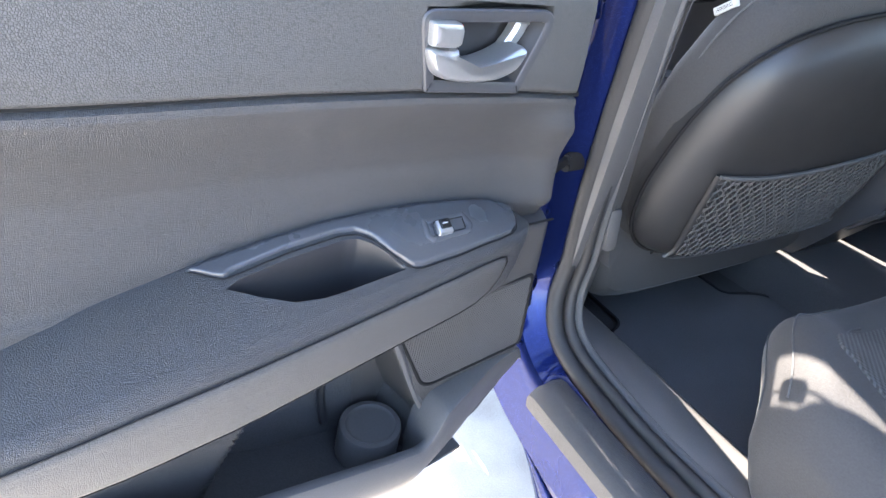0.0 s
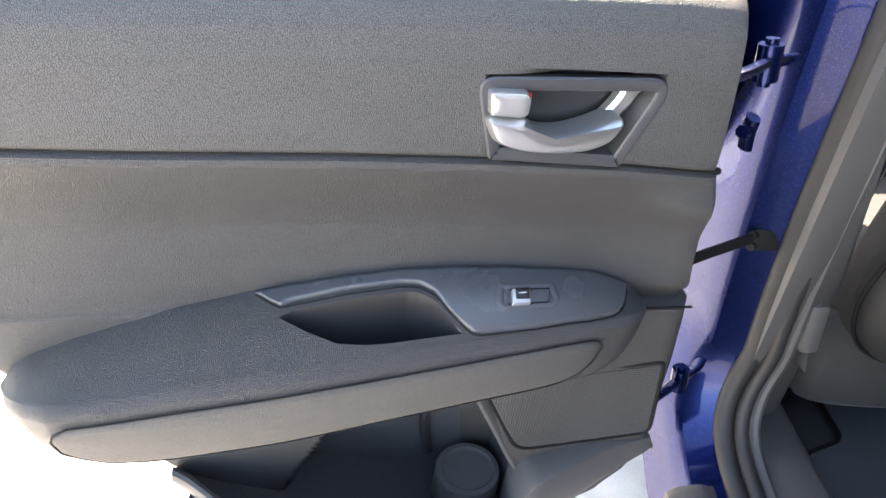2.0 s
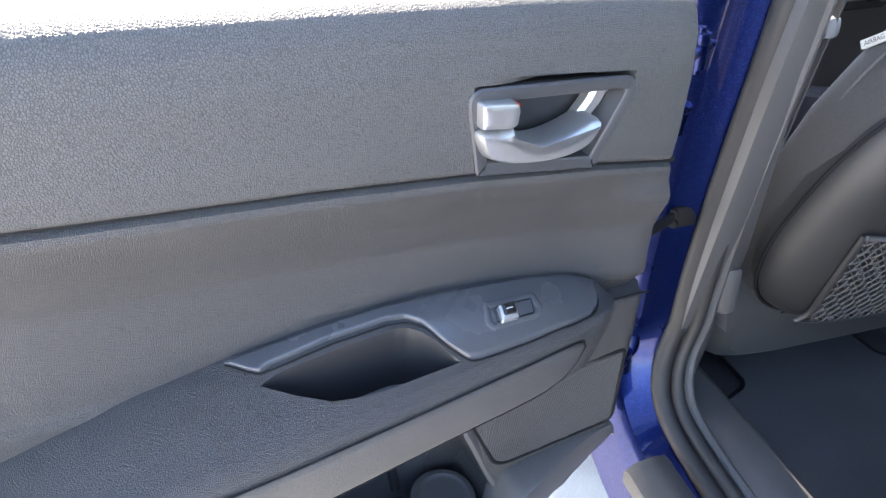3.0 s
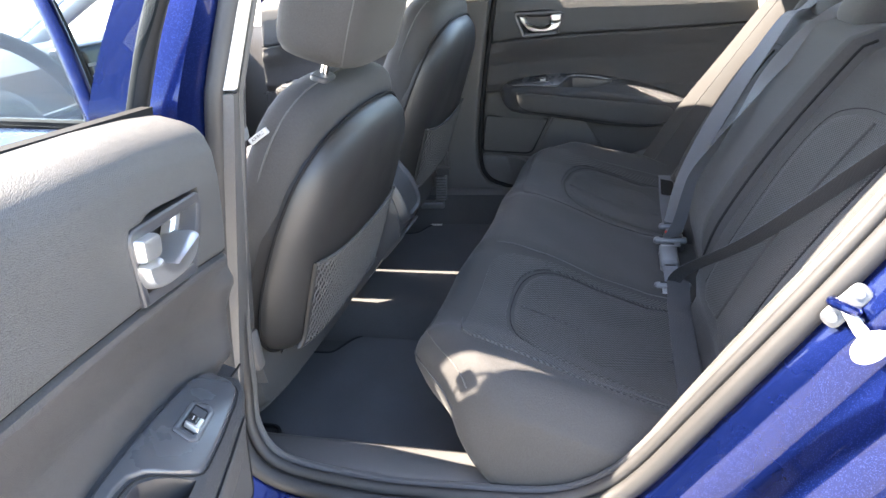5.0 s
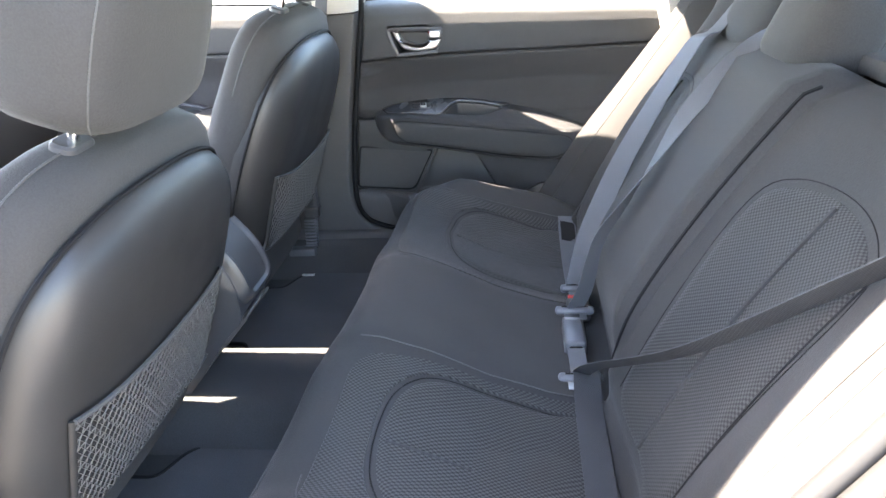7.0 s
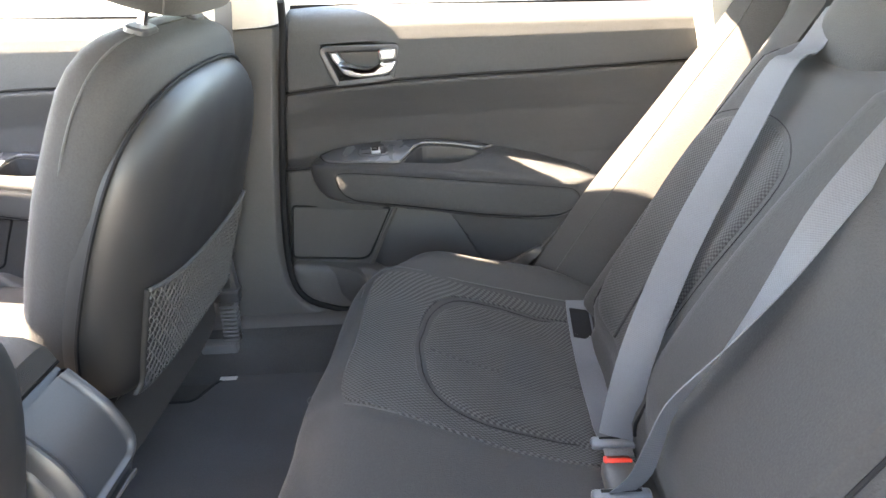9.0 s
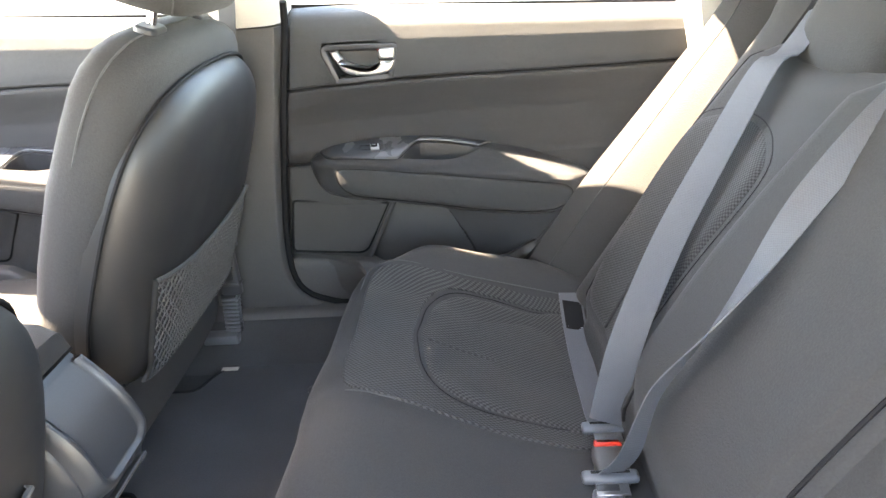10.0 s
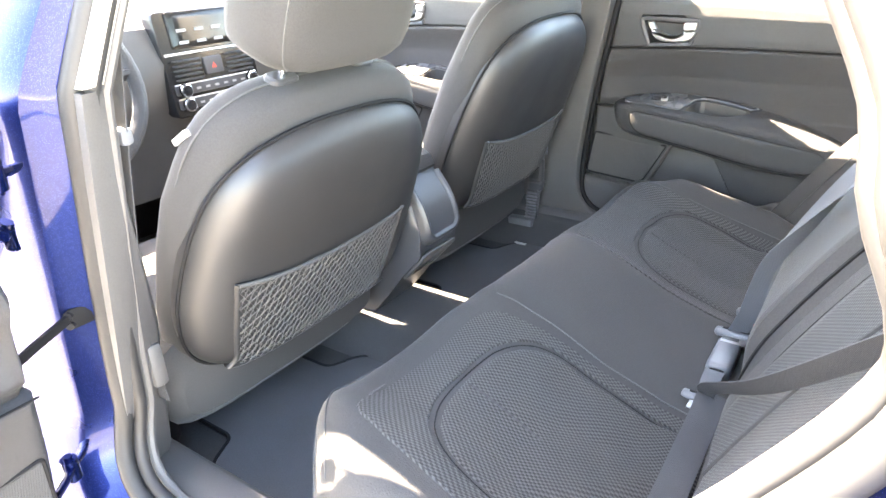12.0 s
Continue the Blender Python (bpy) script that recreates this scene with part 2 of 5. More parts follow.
def tube(path, r, n=8, loop=False, bm=None, flat=1.0):
    """A round (or flattened) bar along a path of points; r may be a list."""
    p = [Vector(q) for q in path]
    m = len(p)
    up = None
    rings = []
    for i in range(m):
        d = (p[(i + 1) % m] - p[i - 1] if loop else p[min(i + 1, m - 1)] - p[max(i - 1, 0)]).normalized()
        if up is None:
            up = d.orthogonal().normalized()
        up = (up - d * up.dot(d)).normalized()
        side = d.cross(up)
        q = r[i] if isinstance(r, (list, tuple)) else r
        rings.append([p[i] + q * (math.cos(a) * up + flat * math.sin(a) * side) for a in (2 * math.pi * k / n for k in range(n))])
    return loft(rings, bm, loop=loop)


def strap(path, width, thick, sides, bm=None):
    """A flat band along a path; sides: the direction across it, one for all or one per point."""
    p = [Vector(q) for q in path]
    rings = []
    for i in range(len(p)):
        d = (p[min(i + 1, len(p) - 1)] - p[max(i - 1, 0)]).normalized()
        s = Vector(sides[i] if isinstance(sides, list) else sides)
        s = (s - d * s.dot(d)).normalized()
        t = d.cross(s) * thick / 2
        rings.append([p[i] + s * width / 2 + t, p[i] - s * width / 2 + t, p[i] - s * width / 2 - t, p[i] + s * width / 2 - t])
    return loft(rings, bm)


def box(lo, hi, r=0.004, m=None, bm=None, seg=2):
    """A box with bevelled edges."""
    bm2 = bmesh.new()
    bmesh.ops.create_cube(bm2, size=1)
    for v in bm2.verts:
        v.co = Vector([l + (c + 0.5) * (h - l) for c, l, h in zip(v.co, lo, hi)])
    if r:
        bmesh.ops.bevel(bm2, geom=bm2.edges[:], offset=r, segments=seg, profile=0.5, affect="EDGES")
    if m:
        bm2.transform(m)
    if bm is None:
        return bm2
    tmp = bpy.data.meshes.new("tmp")
    bm2.to_mesh(tmp)
    bm2.free()
    bm.from_mesh(tmp)
    bpy.data.meshes.remove(tmp)
    return bm


def sheet(f, us, vs, thick=None, bm=None):
    """A surface f(u, v) over a grid; thick: a vector function or vector to a second skin that closes it."""
    bm = bm or bmesh.new()
    g = [[bm.verts.new(f(u, v)) for v in vs] for u in us]
    nu, nv = len(us), len(vs)
    for i in range(nu - 1):
        for j in range(nv - 1):
            bm.faces.new((g[i][j], g[i + 1][j], g[i + 1][j + 1], g[i][j + 1]))
    if thick is not None:
        h = [[bm.verts.new(Vector(f(u, v)) + Vector(thick)) for v in vs] for u in us]
        for i in range(nu - 1):
            for j in range(nv - 1):
                bm.faces.new((h[i][j + 1], h[i + 1][j + 1], h[i + 1][j], h[i][j]))
        for i in range(nu - 1):
            bm.faces.new((g[i + 1][0], g[i][0], h[i][0], h[i + 1][0]))
            bm.faces.new((g[i][-1], g[i + 1][-1], h[i + 1][-1], h[i][-1]))
        for j in range(nv - 1):
            bm.faces.new((g[0][j], g[0][j + 1], h[0][j + 1], h[0][j]))
            bm.faces.new((g[-1][j + 1], g[-1][j], h[-1][j], h[-1][j + 1]))
    return bm


def span(a, b, n):
    return [a + (b - a) * i / (n - 1) for i in range(n)]


def smooth01(x):
    x = min(max(x, 0.0), 1.0)
    return x * x * (3 - 2 * x)


def bar_text(parent, name, spots, f, mat=M_WHITE):
    """Small print as plain bars: spots of (a, b, length, height), laid by f(a, b, h)."""
    bm = bmesh.new()
    for a, b, l, h in spots:
        vs = [bm.verts.new(f(a + i * l, b + j * h, 0.0006)) for i, j in ((0, 0), (1, 0), (1, 1), (0, 1))]
        bm.faces.new(vs)
    return part(name, bm, mat, parent, smooth=False)


# ---- ground and outer shell ----
bm = bmesh.new()
vs = [bm.verts.new((x, y, 0)) for x, y in ((-400, -400), (400, -400), (400, 400), (-400, 400))]
bm.faces.new(vs)
tagged(part("ground", bm, M_ASPHALT, smooth=False), "grey sunlit asphalt of a parking lot", "ground", kind="structure")
for x0, x1 in ((-1.05, -0.90), (1.75, 1.90)):
    tagged(part("parking_line", box((x0, -4.2, 0.0), (x1, -0.95, 0.006), 0.002), M_LINE), "worn white painted parking line on asphalt", "road marking", "parking lines", "structure")


def lean(z, y0):
    """The body side's lateral place at height z: upright to the belt, leaning in above it."""
    k = max(0.0, z - 0.95)
    return y0 - math.copysign(0.34 * k + 0.34 * k * k, y0)


LOOP = curve([(0.06, 1.33), (0.008, 1.09), (-0.036, 0.90), (-0.089, 0.65), (-0.112, 0.49), (-0.106, 0.41), (-0.052, 0.356), (0.10, 0.336), (0.24, 0.340), (0.36, 0.350),
              (0.43, 0.378), (0.487, 0.432), (0.573, 0.562), (0.676, 0.722), (0.747, 0.842), (0.758, 0.897), (0.731, 0.966), (0.714, 1.027), (0.62, 1.17), (0.49, 1.29), (0.35, 1.345), (0.2, 1.36)], 150, True)


def front_in(x, z):
    """The front pillar stands a little further in than the sill and the rear of the opening."""
    return 0.030 * smooth01((0.16 - x) / 0.22) * smooth01((z - 0.36) / 0.14)


def offset_loop(o, y0, dy):
    if dy < -0.06:
        flat = -0.060 - 0.35 * (o - 0.046)
        k = [smooth01((0.22 - x) / 0.12) for x, z in LOOP]
        return [Vector((x, lean(z, y0) + front_in(x, z) + (dy + (flat - dy) * w) * (1 - 0.75 * smooth01((z - 0.95) / 0.40)), z)) for (x, z), w in zip(inset(LOOP, -o), k)]
    return [Vector((x, lean(z, y0) + front_in(x, z) + dy * (1 - 0.75 * smooth01((z - 0.95) / 0.40)), z)) for x, z in inset(LOOP, -o)]


car = thing("car_body", "dark metallic blue car body with its rear door opening", "car", kind="structure")
part("door_frame_metal", loft([offset_loop(o, -0.72, dy) for o, dy in ((0.004, 0.02), (0.004, 0.0), (0.016, -0.004), (0.024, -0.016), (0.034, -0.052), (0.046, -0.060), (0.072, -0.063), (0.080, -0.072), (0.084, -0.098), (0.094, -0.110), (0.115, -0.120), (0.13, -0.122))], caps=False), M_BLUE, car, "glossy metallic blue paint of the door frame")
def outer_loop(o, dy):
    """Beyond the door frame: full width at the rear and the sill, none at the front pillar and the roof."""
    k = [smooth01((x + 0.02) / 0.14) * smooth01((1.02 - z) / 0.12) for x, z in LOOP]
    far = inset(LOOP, -0.13 - o)
    near = inset(LOOP, -0.13)
    out = []
    for (x0, z0), (x1, z1), w in zip(near, far, k):
        x, z = x0 + (x1 - x0) * w, z0 + (z1 - z0) * w
        base = -0.122 + 0.033 * smooth01((0.22 - x) / 0.12)
        out.append(Vector((x, lean(z, -0.72) + front_in(x, z) + (base + dy * w) * (1 - 0.75 * smooth01((z - 0.95) / 0.40)), z)))
    return out


part("wheel_arch_skin", loft([outer_loop(o, dy) for o, dy in ((0.0, 0.0), (0.014, -0.001), (0.018, 0.010), (0.030, 0.010), (0.034, -0.004), (0.046, -0.010), (0.060, -0.011), (0.085, -0.008), (0.088, -0.002), (0.094, -0.002), (0.097, -0.008), (0.12, -0.006), (0.16, 0.002), (0.26, 0.03), (0.34, 0.08))], caps=False), M_BLUE, car, "glossy metallic blue paint round the wheel arch")
part("arch_seal", tube([v for v in outer_loop(0.024, 0.004) if v.x > 0.10 and v.z < 0.98], 0.006, 6), M_RUBBER, car, "dark rubber strip along the wheel arch")
for o, dy, r in ((-0.002, 0.013, 0.0095), (0.011, -0.005, 0.0135)):
    part("weatherstrip", tube(offset_loop(o, -0.72, dy), r, 16, True), M_RUBBER, car, "grey rubber weatherstrip round the door opening")
part("pinch_trim", tube(offset_loop(-0.003, -0.70, 0.010), 0.007, 8, True), M_PLASTIC, car, "dark plastic trim edge")

# near B pillar inner cover (dark below, light cloth above the belt)
def pillar(side, x0, w, zs, y_at, depth):
    rings = []
    for z in zs:
        xc, y, d = x0(z), y_at(z), lerp(z, depth)
        s = -1 if side < 0 else 1
        rings.append([Vector((xc + a, y - s * b, z)) for a, b in ((-w, 0.0), (-w + 0.012, d * 0.8), (-w + 0.03, d), (w - 0.03, d), (w - 0.012, d * 0.8), (w, 0.0), (w, -0.006 if side < 0 else -0.05), (-w, -0.006 if side < 0 else -0.05))])
    return loft(rings)


for side in (-1, 1):
    b_x = (lambda z: -0.158 + 0.22 * (z - 0.65) + (0.015 if z > 0.955 else 0.0)) if side < 0 else (lambda z: -0.108 + 0.166 * (z - 0.4) + 0.06 * max(0, z - 0.95))
    y_b = (lambda z: lean(z, -0.694)) if side < 0 else (lambda z: lean(z, 0.735))
    # Near cover is made deeper low down, an added bulge keeping sun off the sill.
    part("b_pillar_cover", pillar(side, b_x, 0.085, [0.28, 0.34, 0.45, 0.6, 0.75, 0.85, 0.955], y_b, ((0.3, 0.078), (0.62, 0.076), (0.90, 0.036)) if side < 0 else ((0.3, 0.04), (0.9, 0.04))), M_PLASTIC, car, "dark grey plastic lower pillar cover")
    part("b_pillar_upper", pillar(side, b_x, 0.070 if side < 0 else 0.085, [0.96, 1.05, 1.15, 1.25, 1.36], y_b, ((0.9, 0.032), (1.4, 0.032)) if side < 0 else ((0.9, 0.072), (1.4, 0.072))), M_BEIGE, car, "light beige upper pillar cover")

# roof, headliner, header, shelf, bulkheads
def roof(x, v, dz):
    y = v * lerp(x, ((-0.9, 0.54), (-0.2, 0.545), (0.08, 0.500), (0.2, 0.485), (1.2, 0.44)))
    return Vector((x, y, 1.44 + dz - 0.055 * v * v - 0.06 * ((x - 0.2) / 1.1) ** 2))


tagged(part("ceiling", sheet(lambda x, v: roof(x, v, -0.03), span(-0.62, 1.25, 16), span(-1, 1, 12), (0, 0, 0.012)), M_BEIGE), "light beige cloth headliner under the roof", "headliner", kind="structure")
part("roof_skin", sheet(lambda x, v: roof(x, v, 0.0) + Vector((0, 0.0, -0.015 * v * v)), span(-0.66, 1.3, 16), span(-1, 1, 12), (0, 0, 0.004)), M_BLUE, car, "blue painted roof")
for s in (-1, 1):
    rail = curve([(-1.75, s * 0.72, 0.93), (-1.2, s * 0.63, 1.15), (-0.7, s * 0.565, 1.325), (-0.2, s * 0.560, 1.375), (0.4, s * 0.515, 1.385), (0.85, s * 0.53, 1.30), (1.3, s * 0.56, 1.12)], 40)
    part("roof_rail", tube(rail, 0.038, 10), M_BLUE, car, "blue painted roof rail")
    part("roof_rail_cover", tube([q + np.array((0, -s * 0.030, -0.02)) for q in rail], 0.030, 10), M_BEIGE, car, "light cloth cover of the roof rail")
    # outer door and wing skin ahead of the pillar
    if s > 0:
        part("side_skin", sheet(lambda x, z: Vector((x, 0.80 + 0.06 * math.sin((z - 0.2) * 3.4), z)), span(-2.2, 1.6, 14), span(0.25, 0.90, 10), (0, 0.01, 0)), M_BLUE, car, "blue painted body side")
    else:
        part("quarter_skin", sheet(lambda x, z: Vector((x, -0.86 - 0.01 * math.sin((z - 0.2) * 3.4), z)), span(0.885, 1.7, 8), span(0.25, 1.0, 8), (0, 0.01, 0)), M_BLUE, car, "blue painted rear quarter panel")
part("front_wing", sheet(lambda x, z: Vector((x, -0.86 + 0.10 * smooth01((z - 0.74) / 0.18) ** 2 - 0.02 * math.sin((z - 0.2) * 4), z)), span(-2.6, -0.93, 18), span(0.22, 0.92, 18), (0, 0.01, 0)), M_BLUE, car, "blue painted front wing")
part("wing_mirror", loft([[Vector((-1.00 + f * 0.13 * math.cos(a), -0.86 - y, 0.99 + f * 0.075 * math.sin(a))) for a in (2 * math.pi * i / 20 for i in range(20))] for y, f in ((-0.02, 0.3), (0.03, 0.45), (0.06, 0.85), (0.12, 1.0), (0.18, 0.92), (0.21, 0.6))]), M_BLUE, car, "blue wing mirror housing")
part("inner_side", box((-1.1, 0.752, 0.22), (0.95, 0.762, 0.93), 0.002), M_PLASTIC, car, "dark inner side behind the trim")
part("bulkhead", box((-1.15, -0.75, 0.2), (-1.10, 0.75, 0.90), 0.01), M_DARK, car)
part("header", box((-0.72, -0.56, 1.325), (-0.60, 0.56, 1.385), 0.02), M_BEIGE, car, "light cloth windscreen header")
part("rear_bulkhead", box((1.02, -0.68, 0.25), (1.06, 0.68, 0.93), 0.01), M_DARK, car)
part("bonnet", sheet(lambda x, y: Vector((x, y, 0.90 - 0.05 * (y / 0.8) ** 2 + 0.06 * (x + 1.1))), span(-2.6, -1.3, 8), span(-0.8, 0.8, 8), (0, 0, -0.01)), M_BLUE, car)

# floor with tunnel, sills and seat plinth
def floor_z(x, y):
    t = smooth01(1 - (abs(y - 0.01) - 0.10) / 0.06)
    side = smooth01((abs(y) - 0.60) / 0.05)
    return 0.232 + 0.082 * t + 0.10 * side


tagged(part("floor", sheet(lambda x, y: Vector((x, y, floor_z(x, y))), span(-1.1, 0.42, 24), span(-0.70, 0.72, 70), (0, 0, -0.03)), M_CARPET), "dark grey carpeted car floor with a central tunnel", "floor", kind="structure")
part("seat_plinth", box((0.28, -0.66, 0.2), (0.40, 0.66, 0.36), 0.01), M_CARPET, car, "carpeted step under the rear seat")


def sill(side, y0, y1, zt):
    s = side
    prof = [(y0, 0.25), (y0, zt - 0.03), (y0 + s * 0.008, zt - 0.008), (y0 + s * 0.02, zt), (y1 - s * 0.02, zt), (y1, zt - 0.012), (y1, 0.25)]
    return loft([[Vector((x, y, z)) for y, z in prof] for x in span(-0.95, 0.45, 8)])


part("sill_cover", sill(-1, -0.600, -0.705, 0.345), M_PLASTIC, car, "dark plastic door sill cover")
part("scuff_plate", loft([[Vector((x, y, z)) for y, z in ((-0.752, 0.335), (-0.755, 0.342 - k), (-0.770, 0.346 - k), (-0.800, 0.340 - k), (-0.812, 0.330 - k), (-0.812, 0.30))] for x, k in ((-0.030, 0.012), (-0.026, 0.004), (-0.015, 0.0), (0.10, 0.0), (0.28, 0.0), (0.40, 0.0), (0.42, 0.006))]), M_HARD, car, "dark plastic scuff plate outside the seal")
part("sill_cover", sill(1, 0.655, 0.80, 0.350), M_PLASTIC, car, "dark plastic door sill cover")

ring = curve([(0.087, 1.0), (0.083, 0.978), (0.063, 0.88), (0.037, 0.739), (0.018, 0.621), (0.004, 0.506), (0.006, 0.424), (0.030, 0.381), (0.077, 0.359), (0.139, 0.349), (0.40, 0.352), (0.48, 0.390), (0.533, 0.442), (0.586, 0.505), (0.675, 0.611), (0.777, 0.734), (0.850, 0.832), (0.873, 0.865), (0.881, 0.922), (0.86, 1.0), (0.78, 1.11), (0.64, 1.27), (0.50, 1.35)], 130)
part("weatherstrip", tube([Vector((x, lean(z, 0.692), z)) for x, z in ring], 0.007, 8), M_DARK, car, "black rubber weatherstrip of the closed door")
FOOT_R = ((0.30, 0.320), (0.343, 0.320), (0.348, 0.13), (0.355, 0.08), (0.366, 0.05), (0.378, 0.028), (0.398, 0.012), (0.424, 0.002), (0.46, -0.002), (0.506, -0.002), (0.621, 0.012), (0.739, 0.031), (0.88, 0.057), (0.955, 0.071))
FOOT_L = ((0.30, -0.17), (0.45, -0.15), (0.62, -0.125), (0.80, -0.10), (0.955, -0.075))


def foot_at(k, z):
    """The far pillar's lower cover, sweeping into the sill at its foot."""
    x0, x1 = lerp(z, FOOT_L), lerp(z, FOOT_R)
    x = x0 + (x1 - x0) * k
    e = min((1 - k) * (x1 - x0), max(z - 0.30, 0.0) + 0.02)
    if z < 0.42 and x > 0.0:
        e = min(e, 0.6 * abs(lerp(x, ((0.002, 0.424), (0.012, 0.398), (0.028, 0.378), (0.05, 0.366), (0.08, 0.355), (0.13, 0.348), (0.32, 0.343))) - z) + 0.001)
    return Vector((x, 0.705 - 0.020 * smooth01(e / 0.016 + 0.15), z))


part("pillar_foot", sheet(foot_at, span(0, 0.9, 30) + span(0.91, 1.0, 14), span(0.30, 0.46, 44) + span(0.475, 0.955, 24), (0, 0.03, 0)), M_PLASTIC, car, "dark plastic pillar foot sweeping into the sill")

# near striker: screwed plate, blue bar and a white oval cap on its stem
striker = thing("door_striker", "steel striker with a white oval cap on the blue jamb", "striker")
SA, SB = Vector((0.683, -0.750, 0.703)), Vector((0.703, -0.748, 0.727))
sx = (SB - SA).normalized()
sn = (Vector((-0.45, -0.85, 0.25)) - sx * Vector((-0.45, -0.85, 0.25)).dot(sx)).normalized()
sm = Matrix.Translation((SA + SB) / 2) @ Matrix((sx, sn.cross(sx), sn)).transposed().to_4x4()
part("plate", pad(rounded([(-0.028, -0.011), (0.028, -0.011), (0.028, 0.011), (-0.028, 0.011)], 0.010), ((0, -0.030), (0, 0.001), (0.0015, 0.002)), lambda a, b, h: sm @ Vector((a, b, h))), M_PLATE, striker, "zinc-plated striker plate")
for a in (-0.018, 0.018):
    part("screw", tube([sm @ Vector((a, 0, 0)), sm @ Vector((a, 0, 0.005))], 0.0055, 10), M_PLATE, striker, "plated screw")
part("striker_bar", tube(curve([sm @ Vector((-0.004, 0.012, 0.0)), sm @ Vector((-0.004, 0.012, 0.022)), sm @ Vector((0.0, 0.002, 0.026)), sm @ Vector((0.004, -0.010, 0.022)), sm @ Vector((0.004, -0.010, 0.0))], 16), 0.005, 8), M_BLUE, striker, "blue-painted striker bar")
ca = (Vector((0.728, -0.782, 0.698)) - Vector((0.683, -0.813, 0.672))).normalized()
cn = Vector((-0.35, -0.55, 0.75))
cn = (cn - ca * cn.dot(ca)).normalized()
cm = Matrix.Translation((0.704, -0.800, 0.697)) @ Matrix((ca, cn.cross(ca), cn)).transposed().to_4x4()
part("cap", pad([(0.0225 * math.cos(a), 0.0138 * math.sin(a)) for a in (2 * math.pi * i / 32 for i in range(32))], ((0.001, -0.004), (0, -0.002), (0, 0.002), (0.002, 0.004), (0.008, 0.005)), lambda a, b, h: cm @ Vector((a, b, h))), M_WHITE, striker, "white plastic oval cap")
part("stem", tube(curve([sm @ Vector((0, 0, 0.018)), (0.696, -0.772, 0.708), (0.702, -0.794, 0.701)], 10), [0.005, 0.0055, 0.006, 0.006, 0.0065, 0.0065, 0.007, 0.007, 0.006, 0.005], 10), M_WHITE, striker, "white plastic stem")


# ---- doors ----
D_PROFILE = ((0.29, -0.034), (0.36, -0.028), (0.46, -0.024), (0.60, -0.022), (0.668, -0.022), (0.672, -0.025), (0.70, -0.026), (0.73, -0.028), (0.76, -0.027), (0.79, -0.016), (0.815, -0.003), (0.828, 0.0022), (0.8335, 0.0015), (0.836, -0.003))
U_PROFILE = ((0.838, -0.003), (0.8395, 0.0005), (0.842, 0.0022), (0.86, 0.004), (0.91, 0.005), (0.935, 0.002), (0.950, -0.005), (0.959, -0.016), (0.965, -0.045))
FRONT = ((0.29, 0.07), (0.31, 0.03), (0.335, -0.02), (0.36, -0.05), (0.40, -0.076), (0.44, -0.087), (0.48, -0.084), (0.59, -0.074), (0.667, -0.064), (0.75, -0.052), (0.82, -0.037), (0.838, -0.030), (0.92, -0.014), (0.97, -0.006))
REAR = ((0.29, 0.10), (0.33, 0.25), (0.38, 0.39), (0.43, 0.465), (0.488, 0.514), (0.592, 0.600), (0.72, 0.711), (0.831, 0.790), (0.853, 0.808), (0.918, 0.818), (0.97, 0.80))
SEAM = ((-0.03, 0.829), (0.0, 0.831), (0.073, 0.836), (0.19, 0.840), (0.31, 0.841), (0.46, 0.839), (0.80, 0.841))
SILL = ((-0.02, 0.978), (0.06, 0.979), (0.15, 0.976), (0.30, 0.967), (0.46, 0.956), (0.80, 0.936))
W_TOP = ((0.002, 0.680), (0.008, 0.688), (0.02, 0.695), (0.047, 0.703), (0.085, 0.709), (0.144, 0.714), (0.20, 0.715), (0.25, 0.713), (0.30, 0.707), (0.37, 0.694), (0.395, 0.688), (0.44, 0.677), (0.487, 0.663), (0.532, 0.647), (0.575, 0.628), (0.590, 0.614))
W_MID = ((0.002, 0.674), (0.03, 0.677), (0.06, 0.677), (0.096, 0.677), (0.16, 0.671), (0.257, 0.660), (0.35, 0.649), (0.44, 0.637), (0.50, 0.628), (0.55, 0.622), (0.575, 0.616), (0.590, 0.608))
W_LOW = ((0.002, 0.666), (0.008, 0.646), (0.018, 0.629), (0.032, 0.615), (0.06, 0.606), (0.095, 0.600), (0.174, 0.590), (0.25, 0.578), (0.35, 0.561), (0.443, 0.550), (0.495, 0.549), (0.54, 0.560), (0.575, 0.586), (0.590, 0.602))
W_OUT = ((0.002, 0.0), (0.008, 0.20), (0.018, 0.36), (0.04, 0.52), (0.08, 0.66), (0.135, 0.76), (0.20, 0.84), (0.28, 0.93), (0.36, 1.0), (0.50, 1.0), (0.54, 0.93), (0.565, 0.7), (0.58, 0.4), (0.590, 0.05))


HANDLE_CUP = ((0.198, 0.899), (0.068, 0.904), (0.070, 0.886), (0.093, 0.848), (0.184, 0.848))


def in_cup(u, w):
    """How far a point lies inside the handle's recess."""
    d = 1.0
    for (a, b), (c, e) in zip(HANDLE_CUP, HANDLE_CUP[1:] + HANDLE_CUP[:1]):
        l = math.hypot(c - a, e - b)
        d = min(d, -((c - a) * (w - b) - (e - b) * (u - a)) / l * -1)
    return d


def swell(u, w, u0):
    """The lower trim stands out towards its front edge: round the speaker, and along the front above the joint."""
    if w > 0.672:
        return 0.018 * (1 - smooth01((u - u0 - 0.01) / 0.11)) * smooth01((w - 0.672) / 0.03) * smooth01((0.825 - w) / 0.03)
    return 0.017 * (1 - smooth01((u - 0.10) / 0.09))


